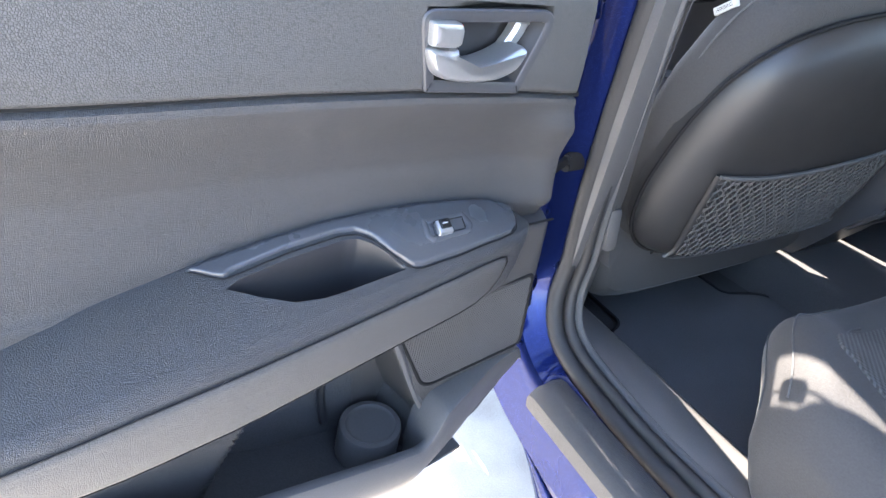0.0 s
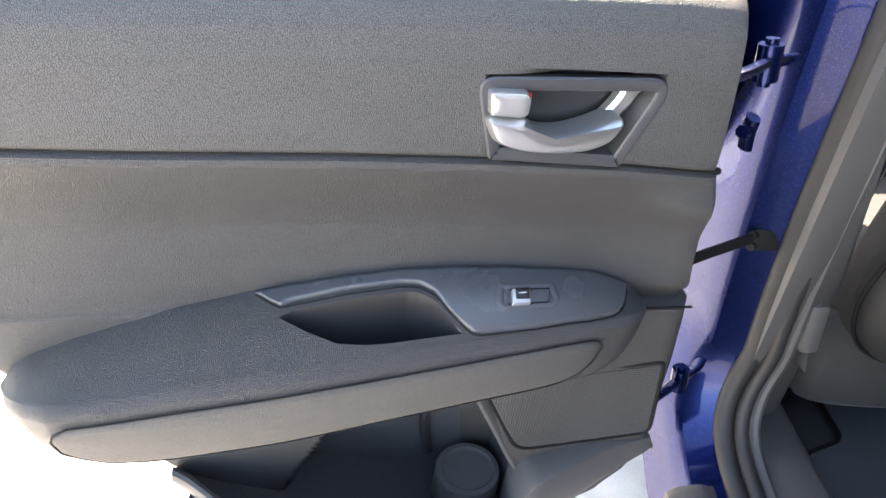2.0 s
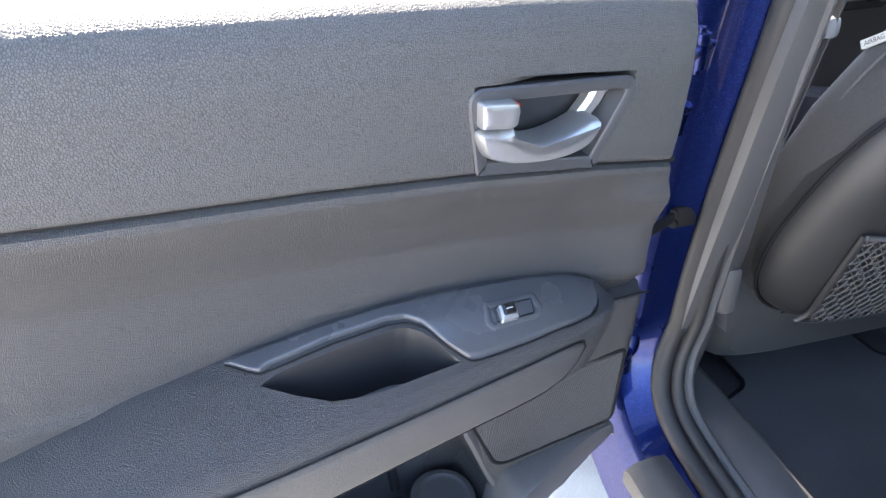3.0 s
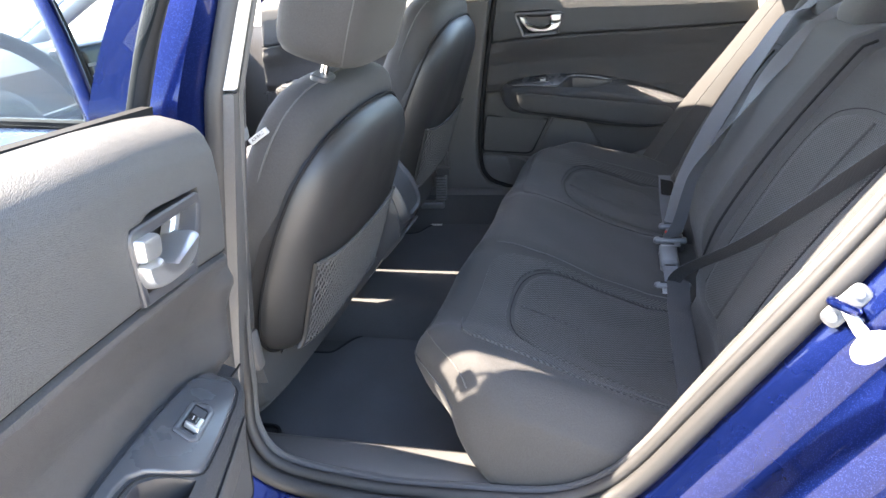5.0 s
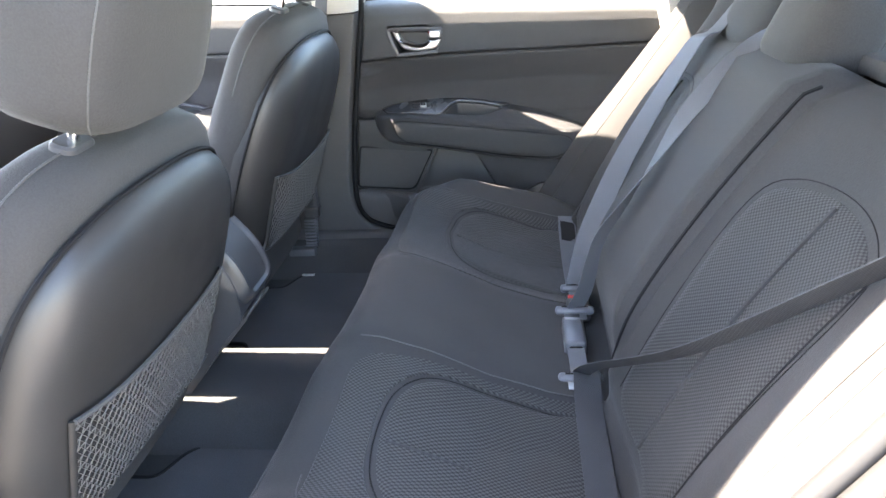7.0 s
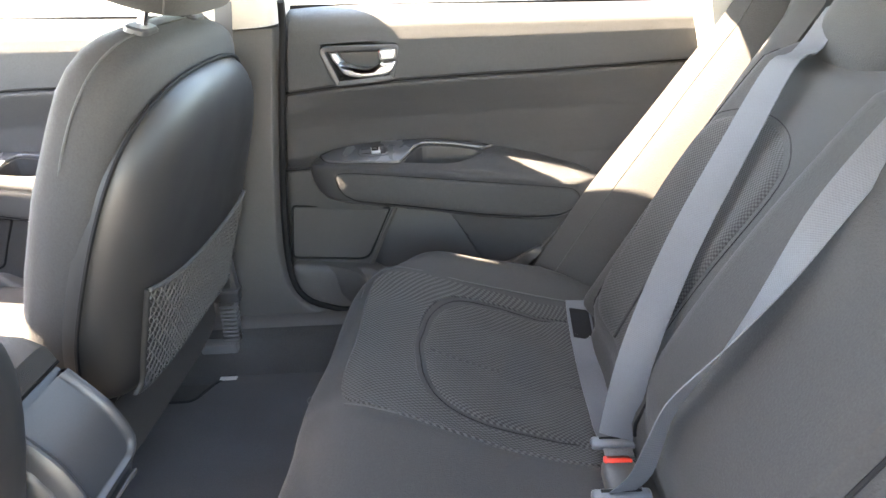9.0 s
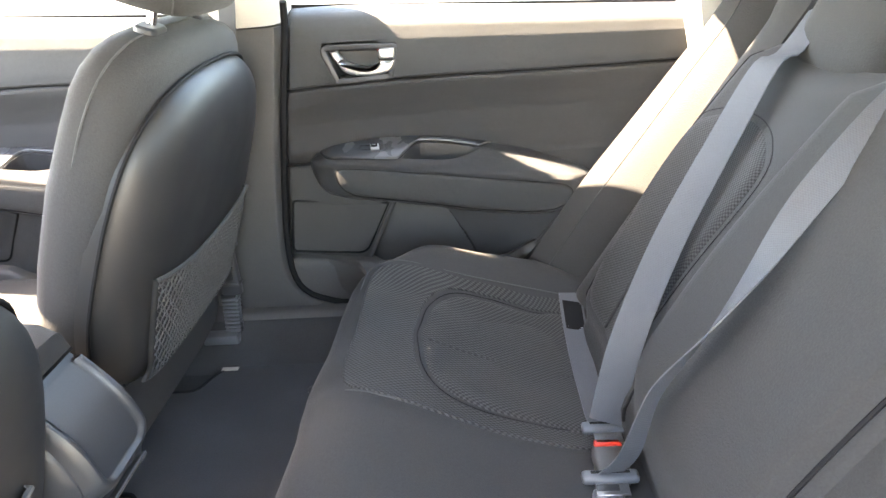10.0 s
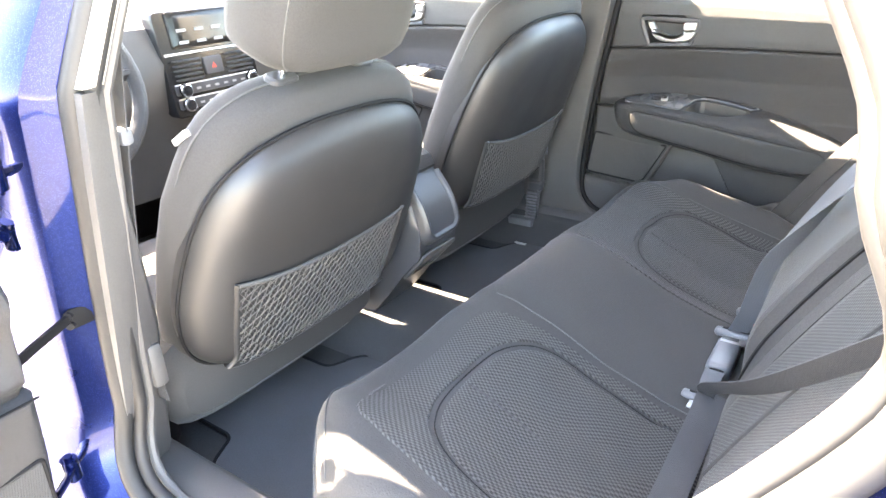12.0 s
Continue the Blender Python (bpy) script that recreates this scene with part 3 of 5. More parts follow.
def car_door(name, s, label, group, window=True, pocket=True, shell=True, rear=False):
    """A door: u from its front edge backwards, w up, d towards the cabin; s: which way the cabin lies."""
    P = lambda u, w, d: Vector((u, s * d, w))
    door = thing(name, label, "car door", group)
    us = span(0, 1, 40)

    def face(profile, w, k):
        u0, u1 = lerp(w, FRONT), lerp(w, REAR)
        d = lerp(w, profile)
        # soft roll-off at the front and rear edges
        e = min(k * (u1 - u0), (1 - k) * (u1 - u0))
        d -= 0.022 * (1 - smooth01(e / 0.022)) ** 2
        u = u0 + k * (u1 - u0)
        if profile is D_PROFILE:
            d += swell(u, w, u0)
        if pocket and profile is D_PROFILE:
            inside = smooth01((u - lerp(w, ((0.36, 0.085), (0.40, 0.076), (0.45, 0.100), (0.54, 0.146), (0.60, 0.178)))) / 0.010) * smooth01((lerp(w, ((0.36, 0.375), (0.415, 0.348), (0.51, 0.302), (0.545, 0.282), (0.565, 0.262))) - u) / 0.008) * smooth01((0.60 - w) / 0.01)
            d -= 0.075 * inside
        if profile is U_PROFILE:
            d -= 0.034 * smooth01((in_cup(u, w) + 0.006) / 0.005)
        if profile is D_PROFILE:
            w += (lerp(u, SEAM) - 0.838) * smooth01((w - 0.60) / 0.236)
        else:
            k2 = (w - 0.838) / 0.127
            w += (lerp(u, SEAM) - 0.838) * (1 - k2) + (lerp(u, SILL) - 0.965) * k2
        return P(u, w, d)

    ks = [0, 0.004, 0.010, 0.018, 0.030] + span(0.045, 0.34, 80) + span(0.346, 0.64, 68) + span(0.65, 0.955, 22) + [0.970, 0.982, 0.990, 0.996, 1]
    low_panel = part("lower_panel", sheet(lambda k, w: face(D_PROFILE, w, k), ks, span(0.295, 0.61, 90) + span(0.618, 0.664, 8) + [0.667, 0.670, 0.673] + span(0.680, 0.826, 20) + [0.828, 0.830, 0.833, 0.836], P(0, 0, -0.03)), M_SOFT, door, "dark grey moulded lower trim panel")
    # hard plastic below the trim joint, in front of the map pocket, and the pocket's own lining
    low_panel.data.materials.append(M_HARD)
    for f in low_panel.data.polygons:
        if f.center.z < 0.669 and f.center.x < lerp(f.center.z, ((0.30, 0.40), (0.415, 0.352), (0.51, 0.306), (0.545, 0.286), (0.565, 0.266), (0.62, 0.25))):
            f.material_index = 1
    part("upper_panel", sheet(lambda k, w: face(U_PROFILE, w, k), ks, [0.838, 0.839, 0.840, 0.842] + span(0.8445, 0.905, 26) + span(0.910, 0.965, 14), P(0, 0, -0.03)), M_GRAIN, door, "leather-grained dark grey upper trim panel")
    # painted metal shell behind the trim
    inner = [(-0.030, 0.955), (-0.045, 0.80), (-0.075, 0.60), (-0.090, 0.45), (-0.075, 0.37), (0.0, 0.315), (0.20, 0.34), (0.40, 0.43), (0.50, 0.50), (0.57, 0.58), (0.66, 0.68), (0.74, 0.78), (0.80, 0.88), (0.81, 0.925)]
    prof = [(-0.045, 0.955), (-0.058, 0.80), (-0.086, 0.60), (-0.100, 0.45), (-0.085, 0.345), (0.0, 0.290), (0.20, 0.315), (0.42, 0.40), (0.525, 0.475), (0.60, 0.555), (0.695, 0.66), (0.775, 0.765), (0.83, 0.87), (0.84, 0.925)]
    rings = [[P(u, w, d) for u, w in src] for src, d in ((inner, -0.116), (inner, -0.117), ([((a[0] + b[0]) / 2, (a[1] + b[1]) / 2) for a, b in zip(inner, prof)], -0.118), (prof, -0.120), (prof, -0.15), ([(u * 0.97 + 0.01, w * 0.98 + 0.012) for u, w in prof], -0.165))]
    if shell:
        part("door_shell", loft(rings), M_BLUE, door, "metallic blue painted door shell")
    seal = curve([P(u, w, -0.088) for u, w in inset(prof, -0.004)[6:-1]], 50)
    part("door_seal", tube(seal, 0.008, 6), M_RUBBER, door, "black rubber door seal")
    part("belt_seal", box((0, 0, 0), (1, 1, 1), 0, Matrix(((0.80, 0, 0, -0.010), (0, s * 0.012, 0, -s * 0.074), (-0.044, 0, 0.026, 0.960), (0, 0, 0, 1)))), M_DARK, door, "black rubber seal along the glass")
    if not rear:
        part("sill_cap", box((0, 0, 0), (1, 1, 1), 0.06, Matrix(((0.86, 0, 0, -0.040), (0, s * 0.080, 0, -s * 0.164), (-0.044, 0, 0.050, 0.930), (0, 0, 0, 1)))), M_BLUE, door, "blue painted door top below the glass")
    if window:
        fr = curve([P(-0.030, 0.95, -0.095), P(-0.040, 1.10, -0.056), P(-0.005, 1.24, 0.040), P(0.06, 1.325, 0.138), P(0.20, 1.36, 0.172), P(0.40, 1.345, 0.160), P(0.55, 1.245, 0.095), P(0.71, 1.08, 0.002), P(0.80, 0.94, -0.062)], 50)
        wf = part("window_frame", tube(fr, 0.014, 14, flat=0.8), M_RUBBER if rear else M_BLUE, door, "dark rubber-lined window frame" if rear else "blue painted window frame")
        part("glass_run", tube([q + np.array((0.010, 0.0, -0.012)) for q in fr], 0.010, 12), M_DARK, wf, "black rubber glass run")
        bm = bmesh.new()
        bm.faces.new([bm.verts.new(q + np.array((0, 0, -0.01))) for q in fr])
        pane = part("pane", bm, M_TINTED if rear else M_GLASS, door, "tinted side window glass" if rear else "clear side window glass", smooth=False)
        pane.visible_shadow = False
    part("seam_joint", tube([P(u, lerp(u, SEAM) - 0.001, -0.006) for u in span(-0.024, 0.775, 34)], 0.0034, 6), M_DARK, door)
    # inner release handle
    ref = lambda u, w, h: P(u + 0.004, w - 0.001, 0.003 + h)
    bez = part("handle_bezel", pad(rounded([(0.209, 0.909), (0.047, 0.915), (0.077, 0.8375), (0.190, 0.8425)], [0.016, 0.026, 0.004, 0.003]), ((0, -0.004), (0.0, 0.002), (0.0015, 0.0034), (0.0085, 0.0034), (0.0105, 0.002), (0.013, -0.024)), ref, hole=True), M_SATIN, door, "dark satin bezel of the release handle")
    part("handle_cup", pad(rounded([(0.200, 0.900), (0.064, 0.906), (0.068, 0.884), (0.091, 0.846), (0.184, 0.846)], 0.008), ((0, -0.036), (0, -0.016), (0.008, -0.026)), ref), M_RECESS_SHADED, bez, "dark recess behind the handle")
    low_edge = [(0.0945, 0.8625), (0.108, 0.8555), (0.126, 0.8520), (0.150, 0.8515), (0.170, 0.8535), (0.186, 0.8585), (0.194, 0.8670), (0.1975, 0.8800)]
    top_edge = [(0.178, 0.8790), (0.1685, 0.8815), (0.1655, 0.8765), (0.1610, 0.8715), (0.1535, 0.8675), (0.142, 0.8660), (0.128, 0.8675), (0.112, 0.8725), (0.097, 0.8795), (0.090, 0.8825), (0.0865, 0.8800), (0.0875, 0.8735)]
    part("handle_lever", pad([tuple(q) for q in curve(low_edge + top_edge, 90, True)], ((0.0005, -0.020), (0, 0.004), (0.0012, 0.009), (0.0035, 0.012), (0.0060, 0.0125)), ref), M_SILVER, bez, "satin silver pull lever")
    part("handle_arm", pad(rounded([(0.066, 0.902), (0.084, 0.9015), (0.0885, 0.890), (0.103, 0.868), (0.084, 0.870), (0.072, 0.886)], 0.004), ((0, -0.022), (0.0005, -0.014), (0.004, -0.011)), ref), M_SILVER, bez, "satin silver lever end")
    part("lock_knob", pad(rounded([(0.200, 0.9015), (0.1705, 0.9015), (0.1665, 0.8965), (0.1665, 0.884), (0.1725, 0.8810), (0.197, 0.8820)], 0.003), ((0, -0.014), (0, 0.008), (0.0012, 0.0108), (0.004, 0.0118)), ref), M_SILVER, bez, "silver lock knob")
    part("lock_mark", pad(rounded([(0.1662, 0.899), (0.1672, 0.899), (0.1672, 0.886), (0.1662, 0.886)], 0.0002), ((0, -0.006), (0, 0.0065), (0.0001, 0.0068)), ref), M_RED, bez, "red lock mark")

    # armrest with its pull cup
    CUP_IN = ((0.200, 0.84), (0.206, 0.74), (0.212, 0.62), (0.222, 0.47), (0.234, 0.36), (0.245, 0.33), (0.29, 0.33), (0.345, 0.35), (0.358, 0.40))
    CUP_OUT = ((0.200, 0.85), (0.23, 0.845), (0.26, 0.84), (0.285, 0.82), (0.31, 0.76), (0.335, 0.60), (0.350, 0.47), (0.358, 0.40))

    def dip_at(u, q):
        """0 on the armrest's top, 1 at the bottom of its pull cup."""
        if not 0.200 < u < 0.358:
            return 0.0
        qi, qo = lerp(u, CUP_IN), lerp(u, CUP_OUT)
        deep = min(1.0, (qo - qi) / 0.10)
        return deep * smooth01((q - qi) / 0.035) * smooth01((qo - q) / 0.035)

    def cup_rows(u):
        """Places across the armrest, drawn together along the rims of its pull cup."""
        v = min(max(u, 0.201), 0.357)
        qi, qo = lerp(v, CUP_IN), lerp(v, CUP_OUT)
        e = min(0.035, 0.45 * (qo - qi))
        return span(0, qi, 22)[:-1] + span(qi, qi + e, 7)[:-1] + span(qi + e, qo - e, 12)[:-1] + span(qo - e, qo, 7)[:-1] + span(qo, 0.94, 12)

    def top(u, q, h=0.0, dip=True):
        wt, wm, o = lerp(u, W_TOP), lerp(u, W_MID), lerp(u, W_OUT)
        d = -0.024 + q * (0.024 + 0.054 * o)
        w = wt + (wm + 0.010 - wt) * (0.25 * q + 0.75 * q * q)
        if dip:
            w -= 0.060 * dip_at(u, q)
        return P(u, w + h, d + 0.3 * h)

    def front_face(u, w, h):
        wm, wl, o = lerp(u, W_MID), lerp(u, W_LOW), lerp(u, W_OUT)
        k = (wm - w) / max(wm - wl, 1e-4)
        return P(u, w, (0.057 - 0.016 * max(0, k) ** 2.2) * o + h)

    a_us = [0.002, 0.003, 0.005, 0.009, 0.015, 0.023] + span(0.032, 0.190, 20) + span(0.194, 0.364, 86) + span(0.370, 0.55, 20) + [0.56, 0.57, 0.58, 0.590]
    rings = []
    for u in a_us:
        wm, wl, o = lerp(u, W_MID), lerp(u, W_LOW), lerp(u, W_OUT)
        sec = [P(u, lerp(u, W_TOP), -0.045)] + [top(u, q) for q in cup_rows(u)]
        sec += [P(u, wm + 0.006, 0.0545 * o), P(u, wm + 0.001, 0.0565 * o)] + [front_face(u, wm - (wm - wl) * k, -0.0012) for k in (0.08, 0.25, 0.45, 0.65, 0.82, 0.93)]
        sec += [P(u, wl - 0.002, 0.034 * o - 0.004), P(u, wl - 0.005, 0.016 * o - 0.010), P(u, wl - 0.005, -0.03), P(u, wl, -0.045)]
        rings.append(sec)
    arm = part("armrest", loft(rings), M_SOFT_SHADED, door, "padded dark grey vinyl armrest")
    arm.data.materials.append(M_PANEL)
    arm.data.materials.append(M_RECESS_SHADED)
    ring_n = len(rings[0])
    # Faces inside the pull cup take the darkened colour that stands for its shade.
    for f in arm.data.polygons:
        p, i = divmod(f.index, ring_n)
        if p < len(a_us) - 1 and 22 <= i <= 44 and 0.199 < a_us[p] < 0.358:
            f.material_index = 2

    low = lambda u: lerp(u, W_LOW) + 0.010
    mid = lambda u: lerp(u, W_MID) - 0.006
    ins = [(0.058, mid(0.062) - 0.010), (0.063, mid(0.066) - 0.003)] + [(u, mid(u)) for u in span(0.074, 0.505, 15)] + [(0.525, mid(0.525) - 0.002), (0.537, mid(0.537) - 0.009), (0.541, mid(0.541) - 0.018), (0.537, low(0.537) + 0.012), (0.526, low(0.526) + 0.004)] + [(u, low(u)) for u in span(0.505, 0.110, 15)] + [(0.090, low(0.09) + 0.002), (0.072, low(0.072) + 0.010), (0.062, low(0.062) + 0.024)]
    part("armrest_insert", pad(ins, ((0, -0.006), (0.0006, 0.0004), (0.002, 0.0016), (0.006, 0.0022)), front_face), M_GRAIN, arm, "leather-grained insert with a fine joint round it")
    part("insert_joint", tube([front_face(u, w, 0.001) for u, w in inset(ins, -0.0008)], 0.0009, 5, True), M_DARK, arm)
    # control bezel along the wall side of the armrest, with window switch
    onto = lambda u, q, h: top(u, q, h, False)
    C_TOP = ((0.020, 0.20), (0.026, 0.42), (0.034, 0.70), (0.042, 0.83), (0.052, 0.895), (0.07, 0.91), (0.13, 0.915), (0.180, 0.895), (0.190, 0.870), (0.197, 0.80), (0.207, 0.66), (0.221, 0.41), (0.233, 0.295), (0.250, 0.26), (0.30, 0.262), (0.345, 0.29), (0.356, 0.29), (0.364, 0.22), (0.380, 0.03))
    C_LOW = ((0.020, 0.16), (0.030, 0.06), (0.05, 0.025), (0.20, 0.02), (0.380, 0.015))

    def bezel_at(u, k):
        q0, q1 = lerp(u, C_LOW), lerp(u, C_TOP)
        q = q0 + k * (q1 - q0)
        wide = 0.030 + 0.054 * lerp(u, W_OUT)
        e = min(min(k, 1 - k) * (q1 - q0) * wide, u - 0.020, (0.380 - u) * 0.5)
        rim = lerp(u, C_TOP)
        # rolls over into the pull cup
        roll = smooth01((q - rim + 0.10) / 0.10) * smooth01((u - 0.205) / 0.02) * smooth01((0.356 - u) / 0.01)
        return onto(u, q, -0.003 + 0.0065 * smooth01(e / 0.0030 + 0.05) ** 0.6 - 0.012 * roll * roll)

    part("control_bezel", sheet(bezel_at, span(0.020, 0.17, 46) + span(0.1715, 0.240, 46) + span(0.243, 0.380, 42), [0, 0.006, 0.015, 0.03] + span(0.05, 0.95, 30) + [0.97, 0.985, 0.994, 1], P(0, -0.008, 0)), M_PANEL, arm, "satin dark control panel")
    rim_line = [onto(u, lerp(u, C_TOP) + 0.012, 0.0008) for u in span(0.024, 0.378, 100)]
    part("panel_joint", tube(rim_line, 0.0008, 5), M_DARK, arm)
    sq = lambda u, q, h: onto(u, q * 10, h + 0.0040)
    sw = part("window_switch", pad(rounded([(0.106, 0.034), (0.163, 0.035), (0.168, 0.060), (0.161, 0.070), (0.113, 0.071), (0.104, 0.060)], 0.004), ((0, -0.002), (0.0, 0.0004), (0.0008, 0.0009), (0.006, 0.0009), (0.0075, 0.0001), (0.009, -0.004)), sq, hole=True), M_PANEL, arm, "recessed window switch")
    part("switch_well", pad(rounded([(0.112, 0.043), (0.153, 0.0435), (0.156, 0.062), (0.116, 0.063)], 0.002), ((0, -0.009), (0, 0.0012), (0.001, -0.004)), sq), M_BLACK, sw, "dark well of the switch")
    part("switch_key", pad(rounded([(0.133, 0.0445), (0.151, 0.045), (0.153, 0.065), (0.135, 0.0655)], 0.002), ((0, -0.003), (0, 0.003), (0.0008, 0.0042), (0.002, 0.0044)), sq), M_SILVER, sw, "silver-edged switch key")
    part("switch_face", pad(rounded([(0.134, 0.0450), (0.148, 0.0455), (0.149, 0.0595), (0.136, 0.060)], 0.0015), ((0, 0.003), (0, 0.0049), (0.001, 0.0054)), sq), M_BLACK, sw, "black switch face with a white mark")
    part("switch_mark", pad(rounded([(0.1385, 0.0520), (0.1455, 0.0522), (0.1455, 0.0532), (0.1385, 0.0530)], 0.0003), ((0, 0.0050), (0, 0.0058)), sq), M_WHITE, sw)
    # speaker grille and map pocket
    lowf = lambda u, w, h: P(u, w, lerp(w, D_PROFILE) + swell(u, w, 0) + h)
    spk = rounded([(-0.050, 0.592), (0.152, 0.571), (0.093, 0.461), (-0.071, 0.474)], [0.008, 0.006, 0.02, 0.012])
    frame_ = part("speaker_frame", pad(spk, ((-0.005, -0.006), (-0.004, 0.001), (-0.002, 0.0022), (0.000, 0.0016), (0.0015, -0.0015)), lowf), M_DARK, door, "dark plastic speaker frame")
    bm = bmesh.new()
    poly = [Vector(p) for p in inset(spk, 0.002)]
    pitch = 0.0032
    rows = int(0.145 / pitch)
    for i in range(rows):
        w = 0.458 + i * pitch
        xs = []
        for a, b in zip(poly, poly[1:] + poly[:1]):
            if (a.y - w) * (b.y - w) < 0:
                xs.append(a.x + (b.x - a.x) * (w - a.y) / (b.y - a.y))
        if len(xs) == 2:
            a, b = sorted(xs)
            tube([lowf(a, w, 0.0008), lowf((a + b) / 2, w, 0.0008), lowf(b, w, 0.0008)], 0.00085, 4, bm=bm)
            k = a + 0.002
    for i in range(int(0.24 / pitch)):
        u = -0.075 + i * pitch
        ys = []
        for a, b in zip(poly, poly[1:] + poly[:1]):
            if (a.x - u) * (b.x - u) < 0:
                ys.append(a.y + (b.y - a.y) * (u - a.x) / (b.x - a.x))
        if len(ys) == 2:
            a, b = sorted(ys)
            tube([lowf(u, a, 0.0008), lowf(u, (a + b) / 2, 0.0008), lowf(u, b, 0.0008)], 0.00085, 4, bm=bm)
    tagged(part("speaker_grille", bm, M_PLASTIC, frame_, "fine dark speaker mesh"), kind="stuff")
    if s < 0:
        part("lower_skirt", pad(rounded([(-0.070, 0.466), (-0.088, 0.43), (-0.078, 0.39), (-0.045, 0.350), (0.02, 0.325), (0.16, 0.315), (0.17, 0.40), (0.10, 0.448)], 0.012), ((0, -0.02), (0, 0.012), (0.004, 0.018), (0.014, 0.022)), lambda a, b, h: P(a, b, -0.004 + h)), M_PLASTIC, door, "dark lower door trim")
    if pocket:
        base = curve([(0.02, 0.345), (0.118, 0.335), (0.20, 0.345), (0.30, 0.370), (0.40, 0.410), (0.455, 0.44)], 24)
        part("pocket_floor", loft([[P(u, w, d) for d in (-0.092, 0.02)] + [P(u, w - 0.004, d) for d in (0.02, -0.092)] for u, w in base]), M_CARPET, door, "dark floor of the map pocket")
        part("pocket_liner", sheet(lambda u, k: P(u, lerp(u, [tuple(q) for q in base]) + k * (0.60 - lerp(u, [tuple(q) for q in base])), -0.0900), span(0.07, 0.40, 20), span(0, 1, 10), P(0, 0, -0.002)), M_CARPET, door, "dark liner of the map pocket")
        W_UP = ((-0.088, 0.446), (-0.080, 0.462), (-0.02, 0.462), (0.05, 0.454), (0.078, 0.446), (0.090, 0.428), (0.098, 0.410), (0.115, 0.404), (0.165, 0.412), (0.27, 0.432), (0.345, 0.446), (0.44, 0.466), (0.470, 0.470))
        W_DN = ((-0.088, 0.438), (-0.080, 0.398), (-0.050, 0.360), (0.0, 0.332), (0.05, 0.318), (0.12, 0.306), (0.20, 0.314), (0.30, 0.342), (0.40, 0.392), (0.470, 0.440))
        rings = []
        for u in [-0.088, -0.086, -0.082] + span(-0.076, 0.455, 70) + [0.464, 0.470]:
            t, b = lerp(u, W_UP), lerp(u, W_DN)
            o = -0.008 + 0.046 * smooth01((u + 0.090) / 0.22) * smooth01((0.480 - u) / 0.08)
            thick = 0.010 if u > 0.098 else 0.050
            m = (t + b) / 2
            rings.append([P(u, b + 0.004, o - 0.035), P(u, b, o - 0.028), P(u, b + 0.3 * (m - b), o - 0.012), P(u, m, o), P(u, t - 0.008, o + 0.003), P(u, t - 0.002, o + 0.001), P(u, t, o - 0.004), P(u, t - 0.002, o - thick), P(u, m, o - thick - 0.003)])
        mp = part("map_pocket", loft(rings), M_PLASTIC, door, "dark plastic map pocket wall")
        ring = [P(0.134 + 0.042 * math.cos(a), 0.470, -0.040 + 0.038 * math.sin(a)) for a in (2 * math.pi * i / 28 for i in range(28))]
        disc = lambda a, b, h: P(a, 0.386 + h - 0.10 * (b + 0.040), b)
        cf = part("cup_floor", pad([(p.x, s * p.y) for p in ring], ((0, -0.045), (0, -0.003), (0.002, 0.0), (0.008, 0.0006), (0.010, -0.001), (0.014, -0.001)), disc), M_PLASTIC, mp, "dark disc of the cup holder")
        part("divider", tube(curve([P(0.176, 0.596, -0.010), P(0.152, 0.552, -0.010), P(0.120, 0.490, -0.012), P(0.101, 0.452, -0.012), P(0.086, 0.425, -0.010)], 18), 0.007, 8, flat=0.7), M_PLASTIC, door, "dark plastic divider bar")
        part("back_arch", tube(curve([P(0.176, 0.37, -0.083), P(0.188, 0.43, -0.083), P(0.182, 0.48, -0.083), P(0.160, 0.52, -0.083)], 20), 0.006, 8), M_RECESS_SHADED, door, "moulded rib behind the cup holder")
    part("trim_joint", tube([lowf(u, 0.671, 0.0010) for u in span(-0.056, 0.010, 6)], 0.0015, 5), M_DARK, door)
    return door


near_door = car_door("rear_door", 1, "open rear door with grained dark trim and silver handle", "rear doors", rear=True)
near_door.matrix_world = Matrix(((0.2448, 0.9665, 0.0713, -0.0185), (-0.9534, 0.2330, 0.1577, -0.9954), (0.1349, -0.1072, 0.9849, -0.0043), (0, 0, 0, 1)))
far_door = car_door("rear_door", -1, "closed rear door with dark trim, armrest and silver handle", "rear doors", shell=False)
far_door.matrix_world = Matrix.Translation((0.077, 0.712, 0))
front_far = car_door("front_door", -1, "closed front door with grained trim seen past the front seat", "front doors", pocket=False, shell=False)
front_far.matrix_world = Matrix.Translation((-0.72, 0.69, 0.035)) @ Matrix.Diagonal((0.88, 1, 1, 1))
front_near = car_door("front_door", 1, "closed driver's door in metallic blue with dark window", "front doors", pocket=False)
front_near.matrix_world = Matrix.Translation((-0.90, -0.70, 0.0)) @ Matrix.Diagonal((0.92, 1, 1, 1))

# hinges and check strap between the open door and its pillar
for z, x, y in ((0.470, -0.085, -0.800), (0.890, -0.022, -0.800)):
    bm = tube([(x, y, z - 0.016), (x, y, z + 0.016)], 0.011, 14)
    tube([(x, y, z - 0.021), (x, y, z + 0.021)], 0.006, 10, bm=bm)
    tube(curve([(x, y, z), (x - 0.020, y + 0.024, z - 0.004), (x - 0.046, y + 0.040, z - 0.010)], 10), 0.010, 8, flat=0.5, bm=bm)
    tube(curve([(x, y, z), (x + 0.018, y - 0.020, z - 0.002), (x + 0.036, y - 0.044, z - 0.004)], 10), 0.011, 8, flat=0.5, bm=bm)
    part("door_hinge", bm, M_BLUE, car, "blue-painted steel door hinge")
